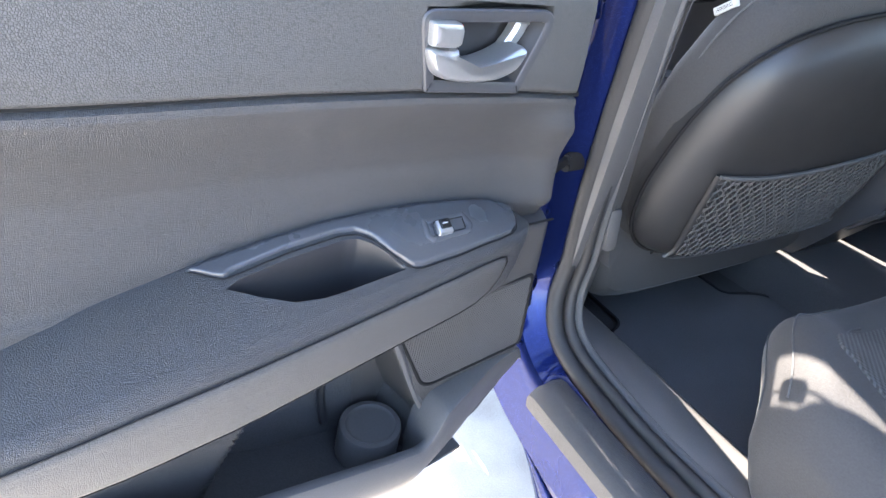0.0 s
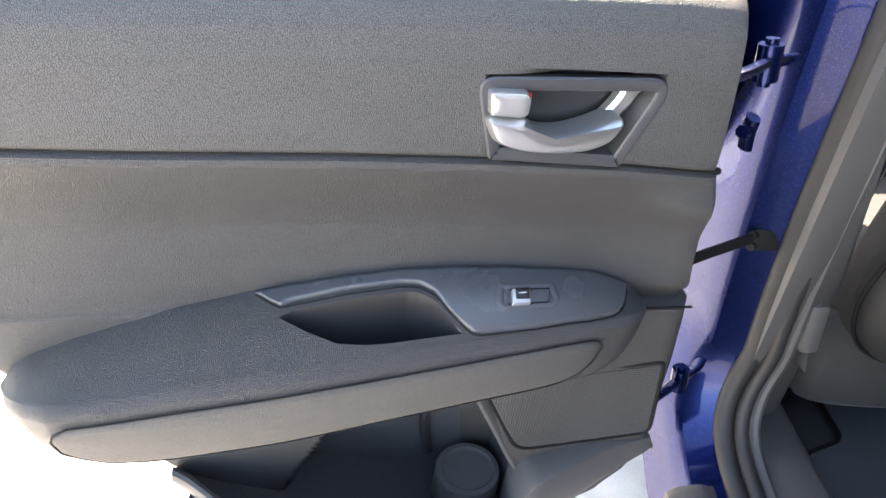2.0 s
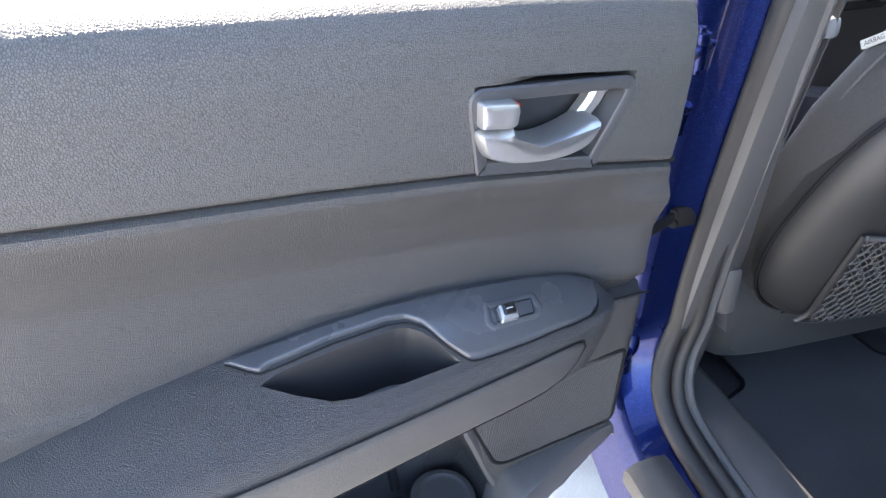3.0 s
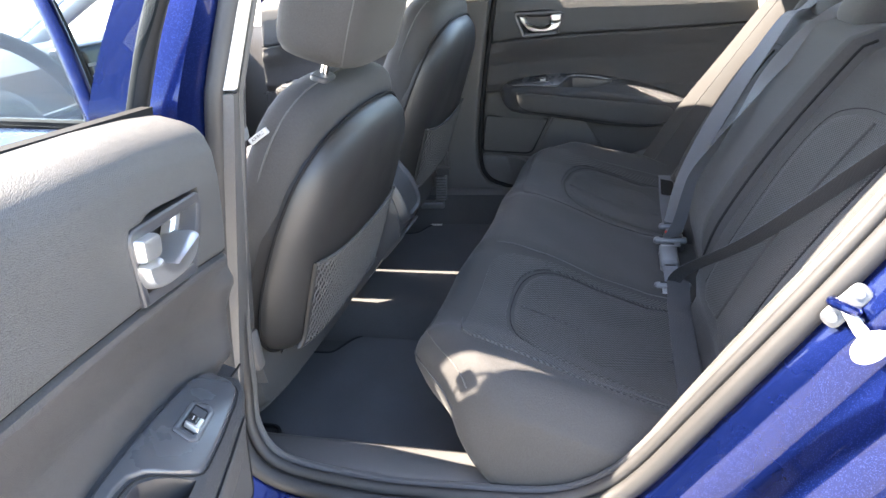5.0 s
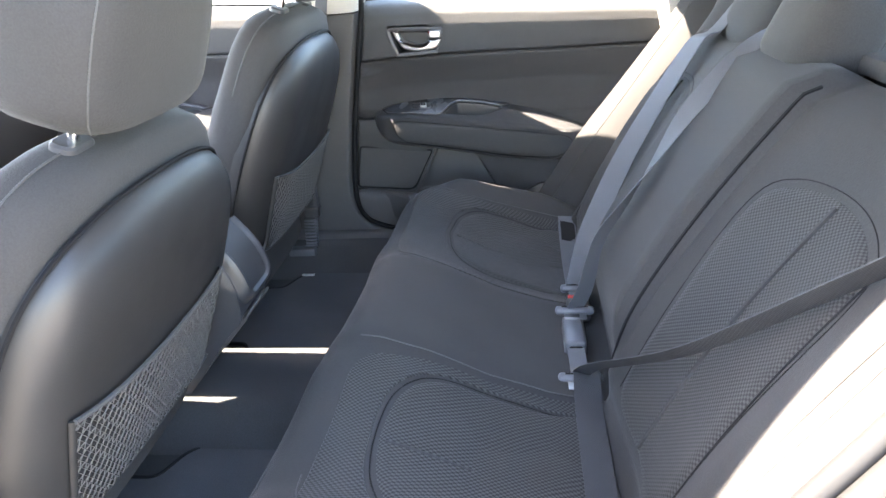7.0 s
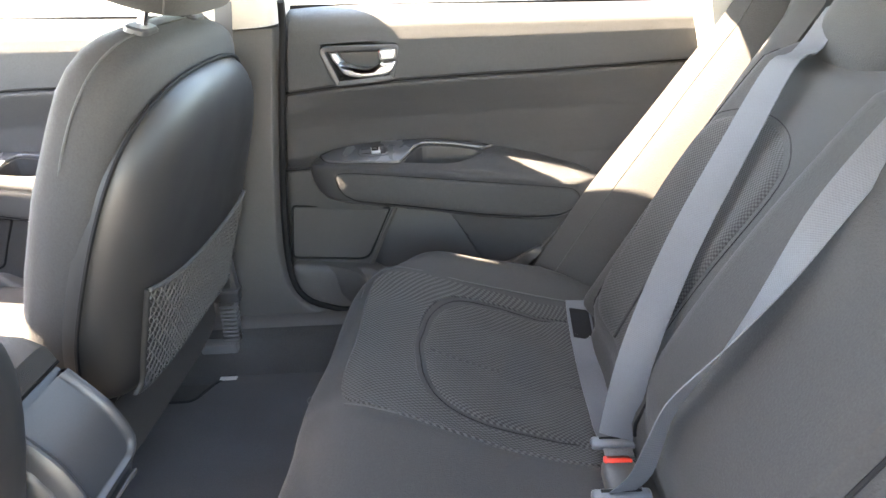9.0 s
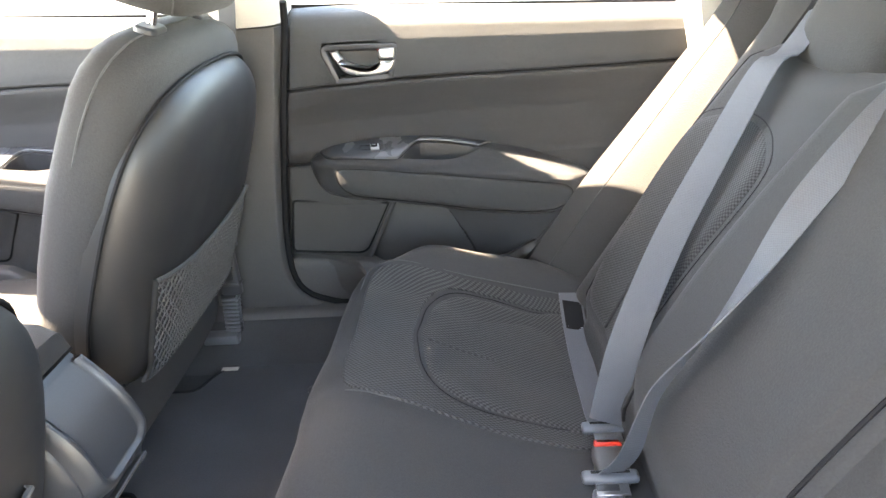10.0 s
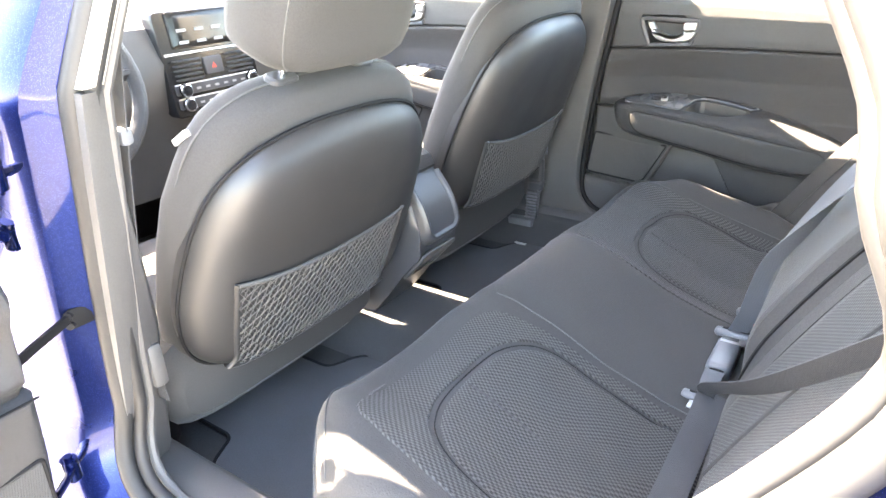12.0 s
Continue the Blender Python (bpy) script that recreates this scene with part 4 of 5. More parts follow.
bm = tube(curve([(-0.028, -0.800, 0.838), (-0.038, -0.798, 0.822), (-0.048, -0.794, 0.800)], 8), 0.008, 8, flat=0.6)
tube([(-0.040, -0.798, 0.822), (-0.032, -0.806, 0.822)], 0.007, 8, bm=bm)
part("hinge_bolt", bm, M_BLUE, car, "blue-painted bolt of the hinge")
ck = thing("check_strap", "black steel door check strap with a bracket", "check strap")
part("strap", strap([(-0.122, -0.722, 0.660), (-0.080, -0.795, 0.661), (-0.025, -0.880, 0.664)], 0.012, 0.005, (0, 0, 1)), M_DARK, ck)
part("bracket", box((-0.142, -0.735, 0.642), (-0.112, -0.702, 0.672), 0.004), M_DARK, ck, "black bracket")
for dz in (0.650, 0.664):
    part("bolt", tube([(-0.124, -0.724, dz), (-0.112, -0.738, dz)], 0.006, 8), M_DARK, ck)


# ---- rear bench ----
BY = -0.025     # middle of the bench


def cush(x, y):
    """Top of the bench cushion."""
    z = lerp(x, ((0.10, 0.495), (0.15, 0.517), (0.20, 0.526), (0.25, 0.520), (0.32, 0.495), (0.42, 0.447), (0.52, 0.410), (0.62, 0.390), (0.70, 0.385)))
    a = abs(y - BY)
    z += 0.022 * smooth01((a - 0.46) / 0.09) - 0.055 * smooth01((a - 0.58) / 0.09) ** 2
    z -= 0.012 * math.exp(-((a - 0.36) / 0.11) ** 2)
    z += lerp(x, ((0.24, 0.0), (0.30, 0.015), (0.36, 0.036), (0.44, 0.052), (0.53, 0.064), (0.60, 0.045))) * smooth01((a - 0.52) / 0.11) * (1.0 if y > 0 else 0.6)
    z += 0.010 * (1 - smooth01((a - 0.13) / 0.06))
    z += 0.0012 * math.sin(41 * x + 17 * y) * math.sin(23 * y - 9 * x)
    return z


def cush_front(y):
    a = abs(y - BY)
    return 0.124 + 0.035 * (y + 0.4) / 0.8 + 0.015 * (1 - smooth01((a - 0.08) / 0.14)) + 0.13 * smooth01((a - 0.44) / 0.24) ** 1.6


bench = thing("rear_bench_seat", "dark grey cloth rear bench seat with woven centre panels", "bench seat")


def bench_section(y):
    x0 = cush_front(y)
    pts = [Vector((0.66, y, 0.30)), Vector((0.66, y, cush(0.66, y)))]
    for x in span(0.64, x0 + 0.07, 26):
        pts.append(Vector((x, y, cush(x, y))))
    zt = cush(x0 + 0.07, y)
    for a in span(0.12, 1.0, 8):
        t = a * math.pi / 2
        pts.append(Vector((x0 + 0.07 - 0.07 * math.sin(t), y, zt - 0.075 * (1 - math.cos(t)))))
    pts += [Vector((x0 + 0.012, y, zt - 0.11)), Vector((x0 + 0.045, y, zt - 0.16)), Vector((x0 + 0.09, y, zt - 0.20)), Vector((0.40, y, 0.28))]
    return pts


ys = [-0.685, -0.683, -0.678, -0.668] + span(-0.655, 0.640, 90) + [0.655, 0.665, 0.670, 0.672]
secs = [bench_section(y) for y in ys]
for k, f in ((0, 0.80), (1, 0.90), (2, 0.96), (-1, 0.80), (-2, 0.90), (-3, 0.96)):
    c = Vector((0.42, 0, 0.40))
    for v in secs[k]:
        v.x, v.z = c.x + (v.x - c.x) * f, c.z + (v.z - c.z) * f
cushion = part("cushion", loft(secs), M_FABRIC, bench, "plain dark grey cloth cushion")


def on_cush(x, y, h):
    e = 0.004
    n = Vector((-(cush(x + e, y) - cush(x - e, y)) / (2 * e), -(cush(x, y + e) - cush(x, y - e)) / (2 * e), 1)).normalized()
    return Vector((x, y, cush(x, y))) + n * h


BX0, BZ0, BX1, BZ1 = 0.605, 0.46, 0.865, 0.90
BL = math.hypot(BX1 - BX0, BZ1 - BZ0)
B_UP = Vector(((BX1 - BX0) / BL, 0, (BZ1 - BZ0) / BL))
B_OUT = Vector((-B_UP.z, 0, B_UP.x))


def back_h(s, y):
    a = abs(y - BY)
    h = 0.020 * smooth01((a - 0.47) / 0.09) - 0.015 * math.exp(-((a - 0.36) / 0.11) ** 2) + (0.034 * smooth01((s + 0.02) / 0.16) - 0.030 * smooth01((0.10 - s) / 0.14)) * (1 - smooth01((a - 0.142) / 0.022))
    h += 0.018 * math.sin(min(max(s / BL, 0), 1) * math.pi) - 0.03 * smooth01((s - BL + 0.03) / 0.05) ** 2 - 0.03 * smooth01((0.02 - s) / 0.06)
    h -= 0.05 * smooth01((a - 0.585) / 0.09) ** 2 + (0.075 * smooth01((y - 0.455) / 0.07) if y > 0.4 else 0.0)
    return h


def on_back(s, y, h):
    return Vector((BX0, y, BZ0)) + B_UP * s + B_OUT * (back_h(s, y) + h)


def back_section(y):
    pts = [on_back(s, y, 0) for s in span(-0.10, BL + 0.02, 36)]
    t = on_back(BL + 0.02, y, 0)
    pts += [t + B_UP * 0.012 - B_OUT * 0.02, t + B_UP * 0.012 - B_OUT * 0.10, t - B_OUT * 0.12 - B_UP * 0.03, on_back(-0.10, y, 0) - B_OUT * 0.12]
    return pts


by = [-0.66, -0.655] + span(-0.65, 0.610, 130) + [0.615, 0.62]
backrest = part("backrest", loft([back_section(y) for y in by]), M_FABRIC, bench, "plain dark grey cloth backrest")

# woven panels, seams, bolster joints
for s in (-1, 1):
    c = BY + 0.358 * s
    dx = 0.0 if s < 0 else 0.037

    def arch_line(grow, n, closed=False):
        """The horseshoe seam of the seat panel, open to the rear."""
        half = [(0.600, 0.153), (0.48, 0.157), (0.40, 0.158), (0.345, 0.150), (0.308, 0.125), (0.286, 0.085), (0.277, 0.04)]
        pts = [(x + dx * (0.6 - x) / 0.3 - grow * (0.6 - x) / 0.3, c - y - grow) for x, y in half] + [(0.275 + dx - grow, c)] + [(x + dx * (0.6 - x) / 0.3 - grow * (0.6 - x) / 0.3, c + y + grow) for x, y in half[::-1]]
        return curve(pts + ([(0.605, c)] if closed else []), n, closed)

    part("woven_panel", pad([tuple(q) for q in arch_line(-0.005, 90, True)], ((0, -0.010), (0.0015, 0.0002), (0.006, 0.0030), (0.016, 0.0042)), on_cush), M_WOVEN, bench, "woven mesh seat panel")
    part("arch_seam", tube([on_cush(x, y, -0.0002) for x, y in arch_line(0.0, 80)], 0.0013, 6), M_DARK, bench, "dark groove round the seat panel")
    rim = [(0.60, c - 0.205), (0.40, c - 0.205), (0.26, c - 0.195), (0.216, c - 0.165), (0.213, c), (0.218, c + 0.13), (0.265, c + 0.172), (0.40, c + 0.187), (0.60, c + 0.190)]
    a, b = curve(rim, 70), arch_line(0.005, 70)
    bm = loft([[on_cush(*(p + (q - p) * k), 0.0030 if 0 < k < 1 else -0.002) for p, q in zip(a, b)] for k in (0, 0.04, 0.2, 0.4, 0.6, 0.8, 0.96, 1)], closed=False, caps=False)
    part("woven_border", bm, M_WOVEN, bench, "woven mesh cloth round the seat panel")
    part("panel_joint", tube([on_cush(x, c - 0.010, 0.0035) for x in span(0.290 + dx, 0.60, 24)], 0.0022, 6), M_FABRIC, bench, "seam down the seat panel")
    # backrest panels
    hi = BL - 0.10
    part("arch_seam", tube([on_back(v, y, 0.0002) for v, y in curve([(0.03, c - 0.128), (0.20, c - 0.139), (hi - 0.055, c - 0.144), (hi - 0.002, c - 0.096), (hi + 0.016, c), (hi - 0.002, c + 0.096), (hi - 0.055, c + 0.144), (0.20, c + 0.139), (0.03, c + 0.128)], 70)], 0.0008, 6), M_DARK, bench, "dark groove round the backrest panel")
    arch = curve([(0.03, c - 0.12), (0.20, c - 0.13), (hi - 0.06, c - 0.135), (hi - 0.01, c - 0.09), (hi + 0.008, c), (hi - 0.01, c + 0.09), (hi - 0.06, c + 0.135), (0.20, c + 0.13), (0.03, c + 0.12), (0.02, c)], 80, True)
    part("woven_back_panel", pad([tuple(q) for q in arch], ((0, -0.012), (0.002, 0.0005), (0.008, 0.004), (0.02, 0.005)), on_back), M_WOVEN_BACK, bench, "woven mesh backrest panel")
    part("panel_joint", tube([on_back(v, c, 0.0055) for v in span(0.03, hi, 24)], 0.003, 6), M_FABRIC, bench, "seam down the backrest panel")
    part("bolster_seam", tube([on_back(v, c + s * 0.135, 0.001) for v in span(0.0, BL, 30)], 0.0014, 5), M_DARK, bench)
    if s < 0:
        part("bolster_seam", tube([on_back(v, c + s * 0.225, 0.001) for v in span(0.0, BL, 30)], 0.0014, 5), M_DARK, bench)
    part("side_seam", tube(curve([on_cush(x, c + s * d, 0.001) for x, d in ((0.60, 0.20), (0.40, 0.195), (0.27, 0.185), (0.22, 0.155), (0.205, 0.10))], 40), 0.0012, 5), M_THREAD, bench, "grey stitched seam")
for f in (0.42, 0.86):
    t = f * math.pi / 2
    part("front_seam", tube([Vector((cush_front(y) + 0.07 - 0.0712 * math.sin(t), y, cush(cush_front(y) + 0.07, y) + 0.0008 - 0.075 * (1 - math.cos(t)))) for y in (span(-0.655, -0.44, 24) if f < 0.6 else span(-0.655, 0.63, 70))], 0.0012, 5), M_THREAD, bench, "grey stitched seam")
for y in (-0.180, 0.135):
    part("centre_seam", tube([on_cush(x, y, 0.0008) for x in span(cush_front(y) + 0.074, 0.61, 40)], 0.0013, 5), M_THREAD, bench, "grey stitched seam")
    part("centre_joint", tube([on_back(v, y, 0.0005) for v in span(0.0, BL, 30)], 0.0025, 5), M_DARK, bench)


def headrest(c, rx, ry, rz, up):
    """A padded headrest: stacked rounded sections along the direction up."""
    up = Vector(up).normalized()
    side = Vector((0, 1, 0))
    fwd = side.cross(up).normalized()
    rings = []
    n = 28
    for k in span(-1, 1, 16):
        r = (1 - abs(k) ** (4.0 if k > 0 else 9.0)) ** 0.35 if abs(k) < 1 else 0.25
        wy = ry * (0.86 + 0.14 * (1 - ((k + 0.2) / 1.2) ** 2)) * max(r, 0.3)
        wx = rx * max(r, 0.3)
        ring = []
        for i in range(n):
            a = 2 * math.pi * i / n
            ca, sa = math.cos(a), math.sin(a)
            ring.append(Vector(c) + up * (k * rz) + side * (wy * math.copysign(abs(ca) ** 0.55, ca)) + fwd * (wx * math.copysign(abs(sa) ** 0.65, sa)))
        rings.append(ring)
    return rings


for y, w in ((BY - 0.358, 0.125), (BY, 0.105), (BY + 0.358, 0.125)):
    top = on_back(BL, y, 0)
    h = thing("headrest", "dark grey cloth rear headrest with grey stitching", "headrest", "rear headrests")
    rings = headrest(top + B_UP * 0.085 - B_OUT * 0.045, 0.055, w, 0.085, (0.45, 0, 1))
    part("pad", loft(rings), M_FABRIC, h)
    for sy in (-1, 1):
        part("stitching", tube([rings[i][3 if sy > 0 else 11] * 1.0 for i in range(1, 15)], 0.0014, 5), M_THREAD, h, "grey stitched seam")
    for sy in (-0.05, 0.05):
        part("post", tube([top + Vector((0, sy, 0)) - B_OUT * 0.04, top + Vector((0, sy, 0)) + B_UP * 0.03 - B_OUT * 0.045], 0.006, 8), M_CHROME, h, "chrome post")

# side bolsters beside the backrest (between seat and door opening)
for s, edge, yi in ((-1, [(0.474, -0.690, 0.425), (0.513, -0.691, 0.485), (0.585, -0.691, 0.59), (0.673, -0.691, 0.715), (0.744, -0.689, 0.815), (0.778, -0.684, 0.895), (0.778, -0.674, 0.96), (0.75, -0.66, 1.05)], -0.600),
                    (1, [(0.505, 0.640, 0.430), (0.55, 0.642, 0.50), (0.635, 0.642, 0.63), (0.73, 0.642, 0.755), (0.80, 0.640, 0.85), (0.85, 0.635, 0.92), (0.88, 0.625, 0.98), (0.89, 0.61, 1.04)], 0.495)):
    bol = thing("side_bolster", "padded dark cloth side bolster between rear seat and door", "bolster", "side bolsters")
    A = curve(edge, 30)
    rings = []
    for i, p in enumerate(A):
        p = Vector(p)
        k = i / 29
        q = on_back(-0.06 + (BL + 0.12) * k, yi, -0.004)
        out = Vector((-0.80, -0.35 * s, 0.45)).normalized()
        ring = [p + Vector((0.05, 0, -0.03)), p + Vector((0.012, 0.004 * s, -0.006)), p]
        if s < 0:
            for f in span(0.12, 0.88, 8):
                ring.append(p.lerp(q, f) + out * 0.012 * math.sin(math.pi * f ** 0.75))
            ring += [q, q - B_OUT * 0.05]
        else:
            deep = Vector((lerp(p.z, ((0.43, 0.620), (0.587, 0.718), (0.70, 0.788), (0.806, 0.850), (0.92, 0.925), (1.04, 0.965))), 0.570, p.z))
            crease = Vector((lerp(p.z, ((0.43, 0.618), (0.494, 0.652), (0.667, 0.748), (0.782, 0.828), (0.862, 0.888), (0.96, 0.950), (1.04, 0.975))), 0.478, p.z))
            for f in span(0.1, 1.0, 7):
                ring.append(p.lerp(deep, f) + Vector((-0.75, -0.60, 0.25)) * 0.008 * math.sin(math.pi * f))
            for f in span(0.2, 1.0, 5):
                ring.append(deep.lerp(crease, f) + Vector((-1, 0, 0.4)) * 0.012 * math.sin(math.pi * f))
            ring.append(crease + Vector((0.06, 0, -0.03)))
        rings.append(ring)
    part("pad", loft(rings), M_FABRIC, bol)
    part("seam", tube([r[5] + Vector((-0.0004, 0, 0.0004)) for r in rings], 0.0010, 5), M_THREAD, bol, "stitched seam")

# C pillar cover and parcel shelf
for s in (-1, 1):
    bm = loft([[Vector((x + dx, s * (y + dy), z)) for dx, dy in ((0, 0), (0.02, -0.03), (0.30, -0.03), (0.32, 0.0), (0.30, 0.05), (0.0, 0.05))] for x, y, z in ((0.84, 0.70, 0.86), (0.82, 0.69, 0.95), (0.74, 0.66, 1.08), (0.62, 0.62, 1.24), (0.50, 0.58, 1.38))])
    part("c_pillar_cover", bm, M_BEIGE, car, "light beige cloth pillar cover")
part("parcel_shelf", box((0.93, -0.66, 0.90), (1.6, 0.66, 0.93), 0.01), M_CARPET, car, "dark parcel shelf")
bm = bmesh.new()
bm.faces.new([bm.verts.new(v) for v in ((1.62, -0.55, 0.95), (1.62, 0.55, 0.95), (1.15, 0.48, 1.34), (1.15, -0.48, 1.34))])
part("rear_window", bm, M_TINTED, car, "sloping dark rear window glass", smooth=False)

# ---- front seats ----
S_UP = Vector((0.385, 0, 1)).normalized()
S_BACK = Vector((1, 0, -0.385)).normalized()


def front_seat(yc, x_off, lift, label, wide=1.0, shift=0.0, tall=0.0):
    seat = thing("car_seat", label, "car seat", "front seats")
    o = Vector((-0.187 + x_off, yc, 0.42 + lift))
    L = lambda a, b, c: o + Vector((0, a, 0)) + S_UP * (b + tall * smooth01((b - 0.22) / 0.26)) + S_BACK * c       # across, up the back, rearwards
    rings = []
    for b, w, t, f in ((0.015, 0.235, 0.050, -0.06), (0.045, 0.252, 0.060, -0.056), (0.12, 0.264, 0.068, -0.052), (0.25, 0.268, 0.070, -0.050), (0.34, 0.264, 0.066, -0.048), (0.40, 0.248, 0.062, -0.046), (0.44, 0.232, 0.059, -0.046), (0.465, 0.215, 0.055, -0.045), (0.485, 0.190, 0.050, -0.044), (0.498, 0.16, 0.042, -0.043), (0.508, 0.11, 0.030, -0.042), (0.512, 0.05, 0.014, -0.042)):
        ring = []
        for i in range(36):
            a = 2 * math.pi * i / 36
            ca, sa = math.cos(a), math.sin(a)
            ring.append(L(w * math.copysign(abs(ca) ** 0.5, ca), b, f + t * math.copysign(abs(sa) ** 0.6, sa)))
        rings.append(ring)
    part("backrest", loft(rings), M_FABRIC, seat, "dark grey cloth backrest")
    half = [(0.0, 0.468), (0.07, 0.466), (0.135, 0.456), (0.194, 0.432), (0.237, 0.388), (0.262, 0.318), (0.273, 0.22), (0.270, 0.15), (0.254, 0.09), (0.222, 0.05), (0.17, 0.030), (0.10, 0.020), (0.0, 0.018)]
    out = [tuple(q) for q in curve(half + [(-a, b) for a, b in half[-2:0:-1]], 100, True)]
    shell = part("back_shell", pad(out, ((0.002, -0.02), (0.0, 0.004), (0.004, 0.014), (0.011, 0.024), (0.021, 0.033), (0.034, 0.040), (0.050, 0.0445), (0.068, 0.0465), (0.092, 0.0470)), lambda a, b, h: L(a, b, h + 0.012 - 0.022 * abs(a / 0.265) ** 4)), M_SHELL, seat, "dark grey plastic seat-back shell")
    part("piping", tube([L(a, b, 0.016 - 0.022 * abs(a / 0.265) ** 4) for a, b in inset(out, -0.003)], 0.003, 6, True), M_DARK, shell)
    # net pocket
    nz = lambda a, b, h: L(a - 0.026, b, 0.0635 + h - 0.022 * abs((a - 0.026) / 0.265) ** 4)
    low, w0, w1 = 0.072, 0.180, 0.196
    topc = lambda a: 0.258 - 0.016 * (1 - (a / w1) ** 2)
    fr = [(-w1, topc(-w1)), (-w0 - 0.002, 0.10), (-w0 + 0.014, low), (w0 - 0.014, low), (w0 + 0.002, 0.10), (w1, topc(w1))]
    net = part("net_frame", tube([nz(a, b, 0.0) for a, b in curve(fr, 50)], 0.0045, 8, flat=0.5), M_SHELL, seat, "dark plastic pocket frame")
    part("net_border", tube([nz(a, topc(a), 0.003) for a in span(-w1, w1, 24)], 0.0035, 6), M_NET, net, "elastic top edge of the net")
    bm = bmesh.new()
    n_c, n_r = 88, 30
    node = lambda i, j: nz((-w1 + 2 * w1 * i / n_c) * (1 - 0.10 * j / n_r), topc(-w1 + 2 * w1 * i / n_c) + (low - topc(-w1 + 2 * w1 * i / n_c)) * j / n_r, 0.002 + 0.002 * math.sin(i * 2.1 + j))
    for i in range(n_c + 1):
        for j in range(n_r):
            if (i + j) % 2 == 0:
                for di in (-1, 1):
                    if 0 <= i + di <= n_c:
                        tube([node(i, j), node(i + di, j + 1)], 0.0009, 3, bm=bm)
    tagged(part("net", bm, M_NET, net, "elastic diamond net"), kind="stuff")
    # stitched seams on the cloth
    part("top_seam", tube(curve([L(a, b, c) for a, b, c in ((-0.262, 0.25, -0.06), (-0.250, 0.39, -0.055), (-0.218, 0.46, -0.05), (-0.16, 0.499, -0.045), (-0.08, 0.511, -0.043), (0.0, 0.513, -0.042), (0.08, 0.511, -0.043), (0.16, 0.499, -0.045), (0.218, 0.46, -0.05), (0.250, 0.39, -0.055), (0.262, 0.25, -0.06))], 60), 0.0016, 5), M_THREAD, seat, "grey stitched seam")
    # headrest
    rings = headrest(L(0, 0.636, -0.058), 0.078, 0.158, 0.105, S_UP)
    hp = part("headrest", loft(rings), M_FABRIC, seat, "dark grey cloth headrest")
    for k in (3, 11):
        part("headrest_seam", tube([rings[i][k] for i in range(1, 15)], 0.0013, 5), M_THREAD, hp, "stitched seam")
    for sy in (-0.085, 0.085):
        part("post", tube([L(sy, 0.48, -0.045), L(sy, 0.57, -0.045)], 0.007, 10), M_CHROME, seat, "chrome headrest post")
        part("post_guide", pad(rounded([(sy - 0.026, -0.062), (sy + 0.026, -0.062), (sy + 0.026, -0.030), (sy - 0.026, -0.030)], 0.014), ((0, -0.02), (0, 0.006), (0.003, 0.009)), lambda a, b, h: L(a, 0.508 + h, b)), M_SATIN, seat, "dark post guide")
    # cushion, side cover, rails
    secs = []
    for x, w, z0, z1 in ((-0.17, 0.185, 0.36, 0.47), (-0.20, 0.205, 0.33, 0.52), (-0.30, 0.21, 0.33, 0.50), (-0.45, 0.21, 0.32, 0.49), (-0.62, 0.205, 0.33, 0.50), (-0.70, 0.18, 0.36, 0.48)):
        secs.append([Vector((x + x_off, yc + shift + wide * w * math.copysign(abs(math.cos(a)) ** 0.5, math.cos(a)), (z0 + z1) / 2 + (z1 - z0) / 2 * math.copysign(abs(math.sin(a)) ** 0.5, math.sin(a)))) for a in (2 * math.pi * i / 24 for i in range(24))])
    part("seat_cushion", loft(secs), M_FABRIC, seat, "dark grey cloth seat cushion")
    part("side_cover", box((-0.68 + x_off, yc - 0.268, 0.265), (-0.270 + x_off, yc - 0.238, 0.475), 0.012), M_DARK, seat, "dark plastic seat side cover")
    part("lower_flap", sheet(lambda a, b: L(a, b, 0.014 - 0.25 * max(0, 0.03 - b)), span(-0.19, 0.19, 10), span(-0.030, 0.05, 8), tuple(S_BACK * -0.012)), M_SHELL, seat, "dark lower seat-back flap")
    return seat


near_seat = front_seat(-0.312, 0.02, 0.0, "dark grey cloth driver's seat with plastic back shell and net pocket", 1.29, -0.035, 0.010)
far_seat = front_seat(0.425, 0.012, 0.035, "dark grey cloth front passenger seat with plastic back shell and net", 1.30, -0.03, 0.055)
# side airbag tag on the near seat
def lettering(word, size, m, mat, parent):
    """A word as a flat mesh, by the built-in font."""
    c = bpy.data.curves.new("lettering", "FONT")
    c.body, c.size, c.align_x, c.align_y = word, size, "CENTER", "CENTER"
    tmp = new("tmp", c)
    data = bpy.data.meshes.new_from_object(tmp)
    bpy.data.objects.remove(tmp)
    bpy.data.curves.remove(c)
    data.transform(m)
    data.materials.append(mat)
    ob = new("lettering", data)
    ob.parent = parent
    return ob


tag = thing("airbag_tag", "small light woven airbag tag sewn into the seat side", "tag")
tm = Matrix.Translation((-0.077, -0.545, 0.862)) @ Matrix((Vector((0.857, 0.06, 0.51)).normalized(), Vector((-0.51, 0.0, 0.857)).normalized(), Vector((0.05, -1, 0.05)).normalized())).transposed().to_4x4()
part("label", box((-0.018, -0.005, -0.006), (0.018, 0.005, 0.0015), 0.001, tm), M_TAG, tag)
lettering("AIRBAG", 0.0075, tm @ Matrix.Translation((0, 0, 0.0019)), M_DARK, tag)

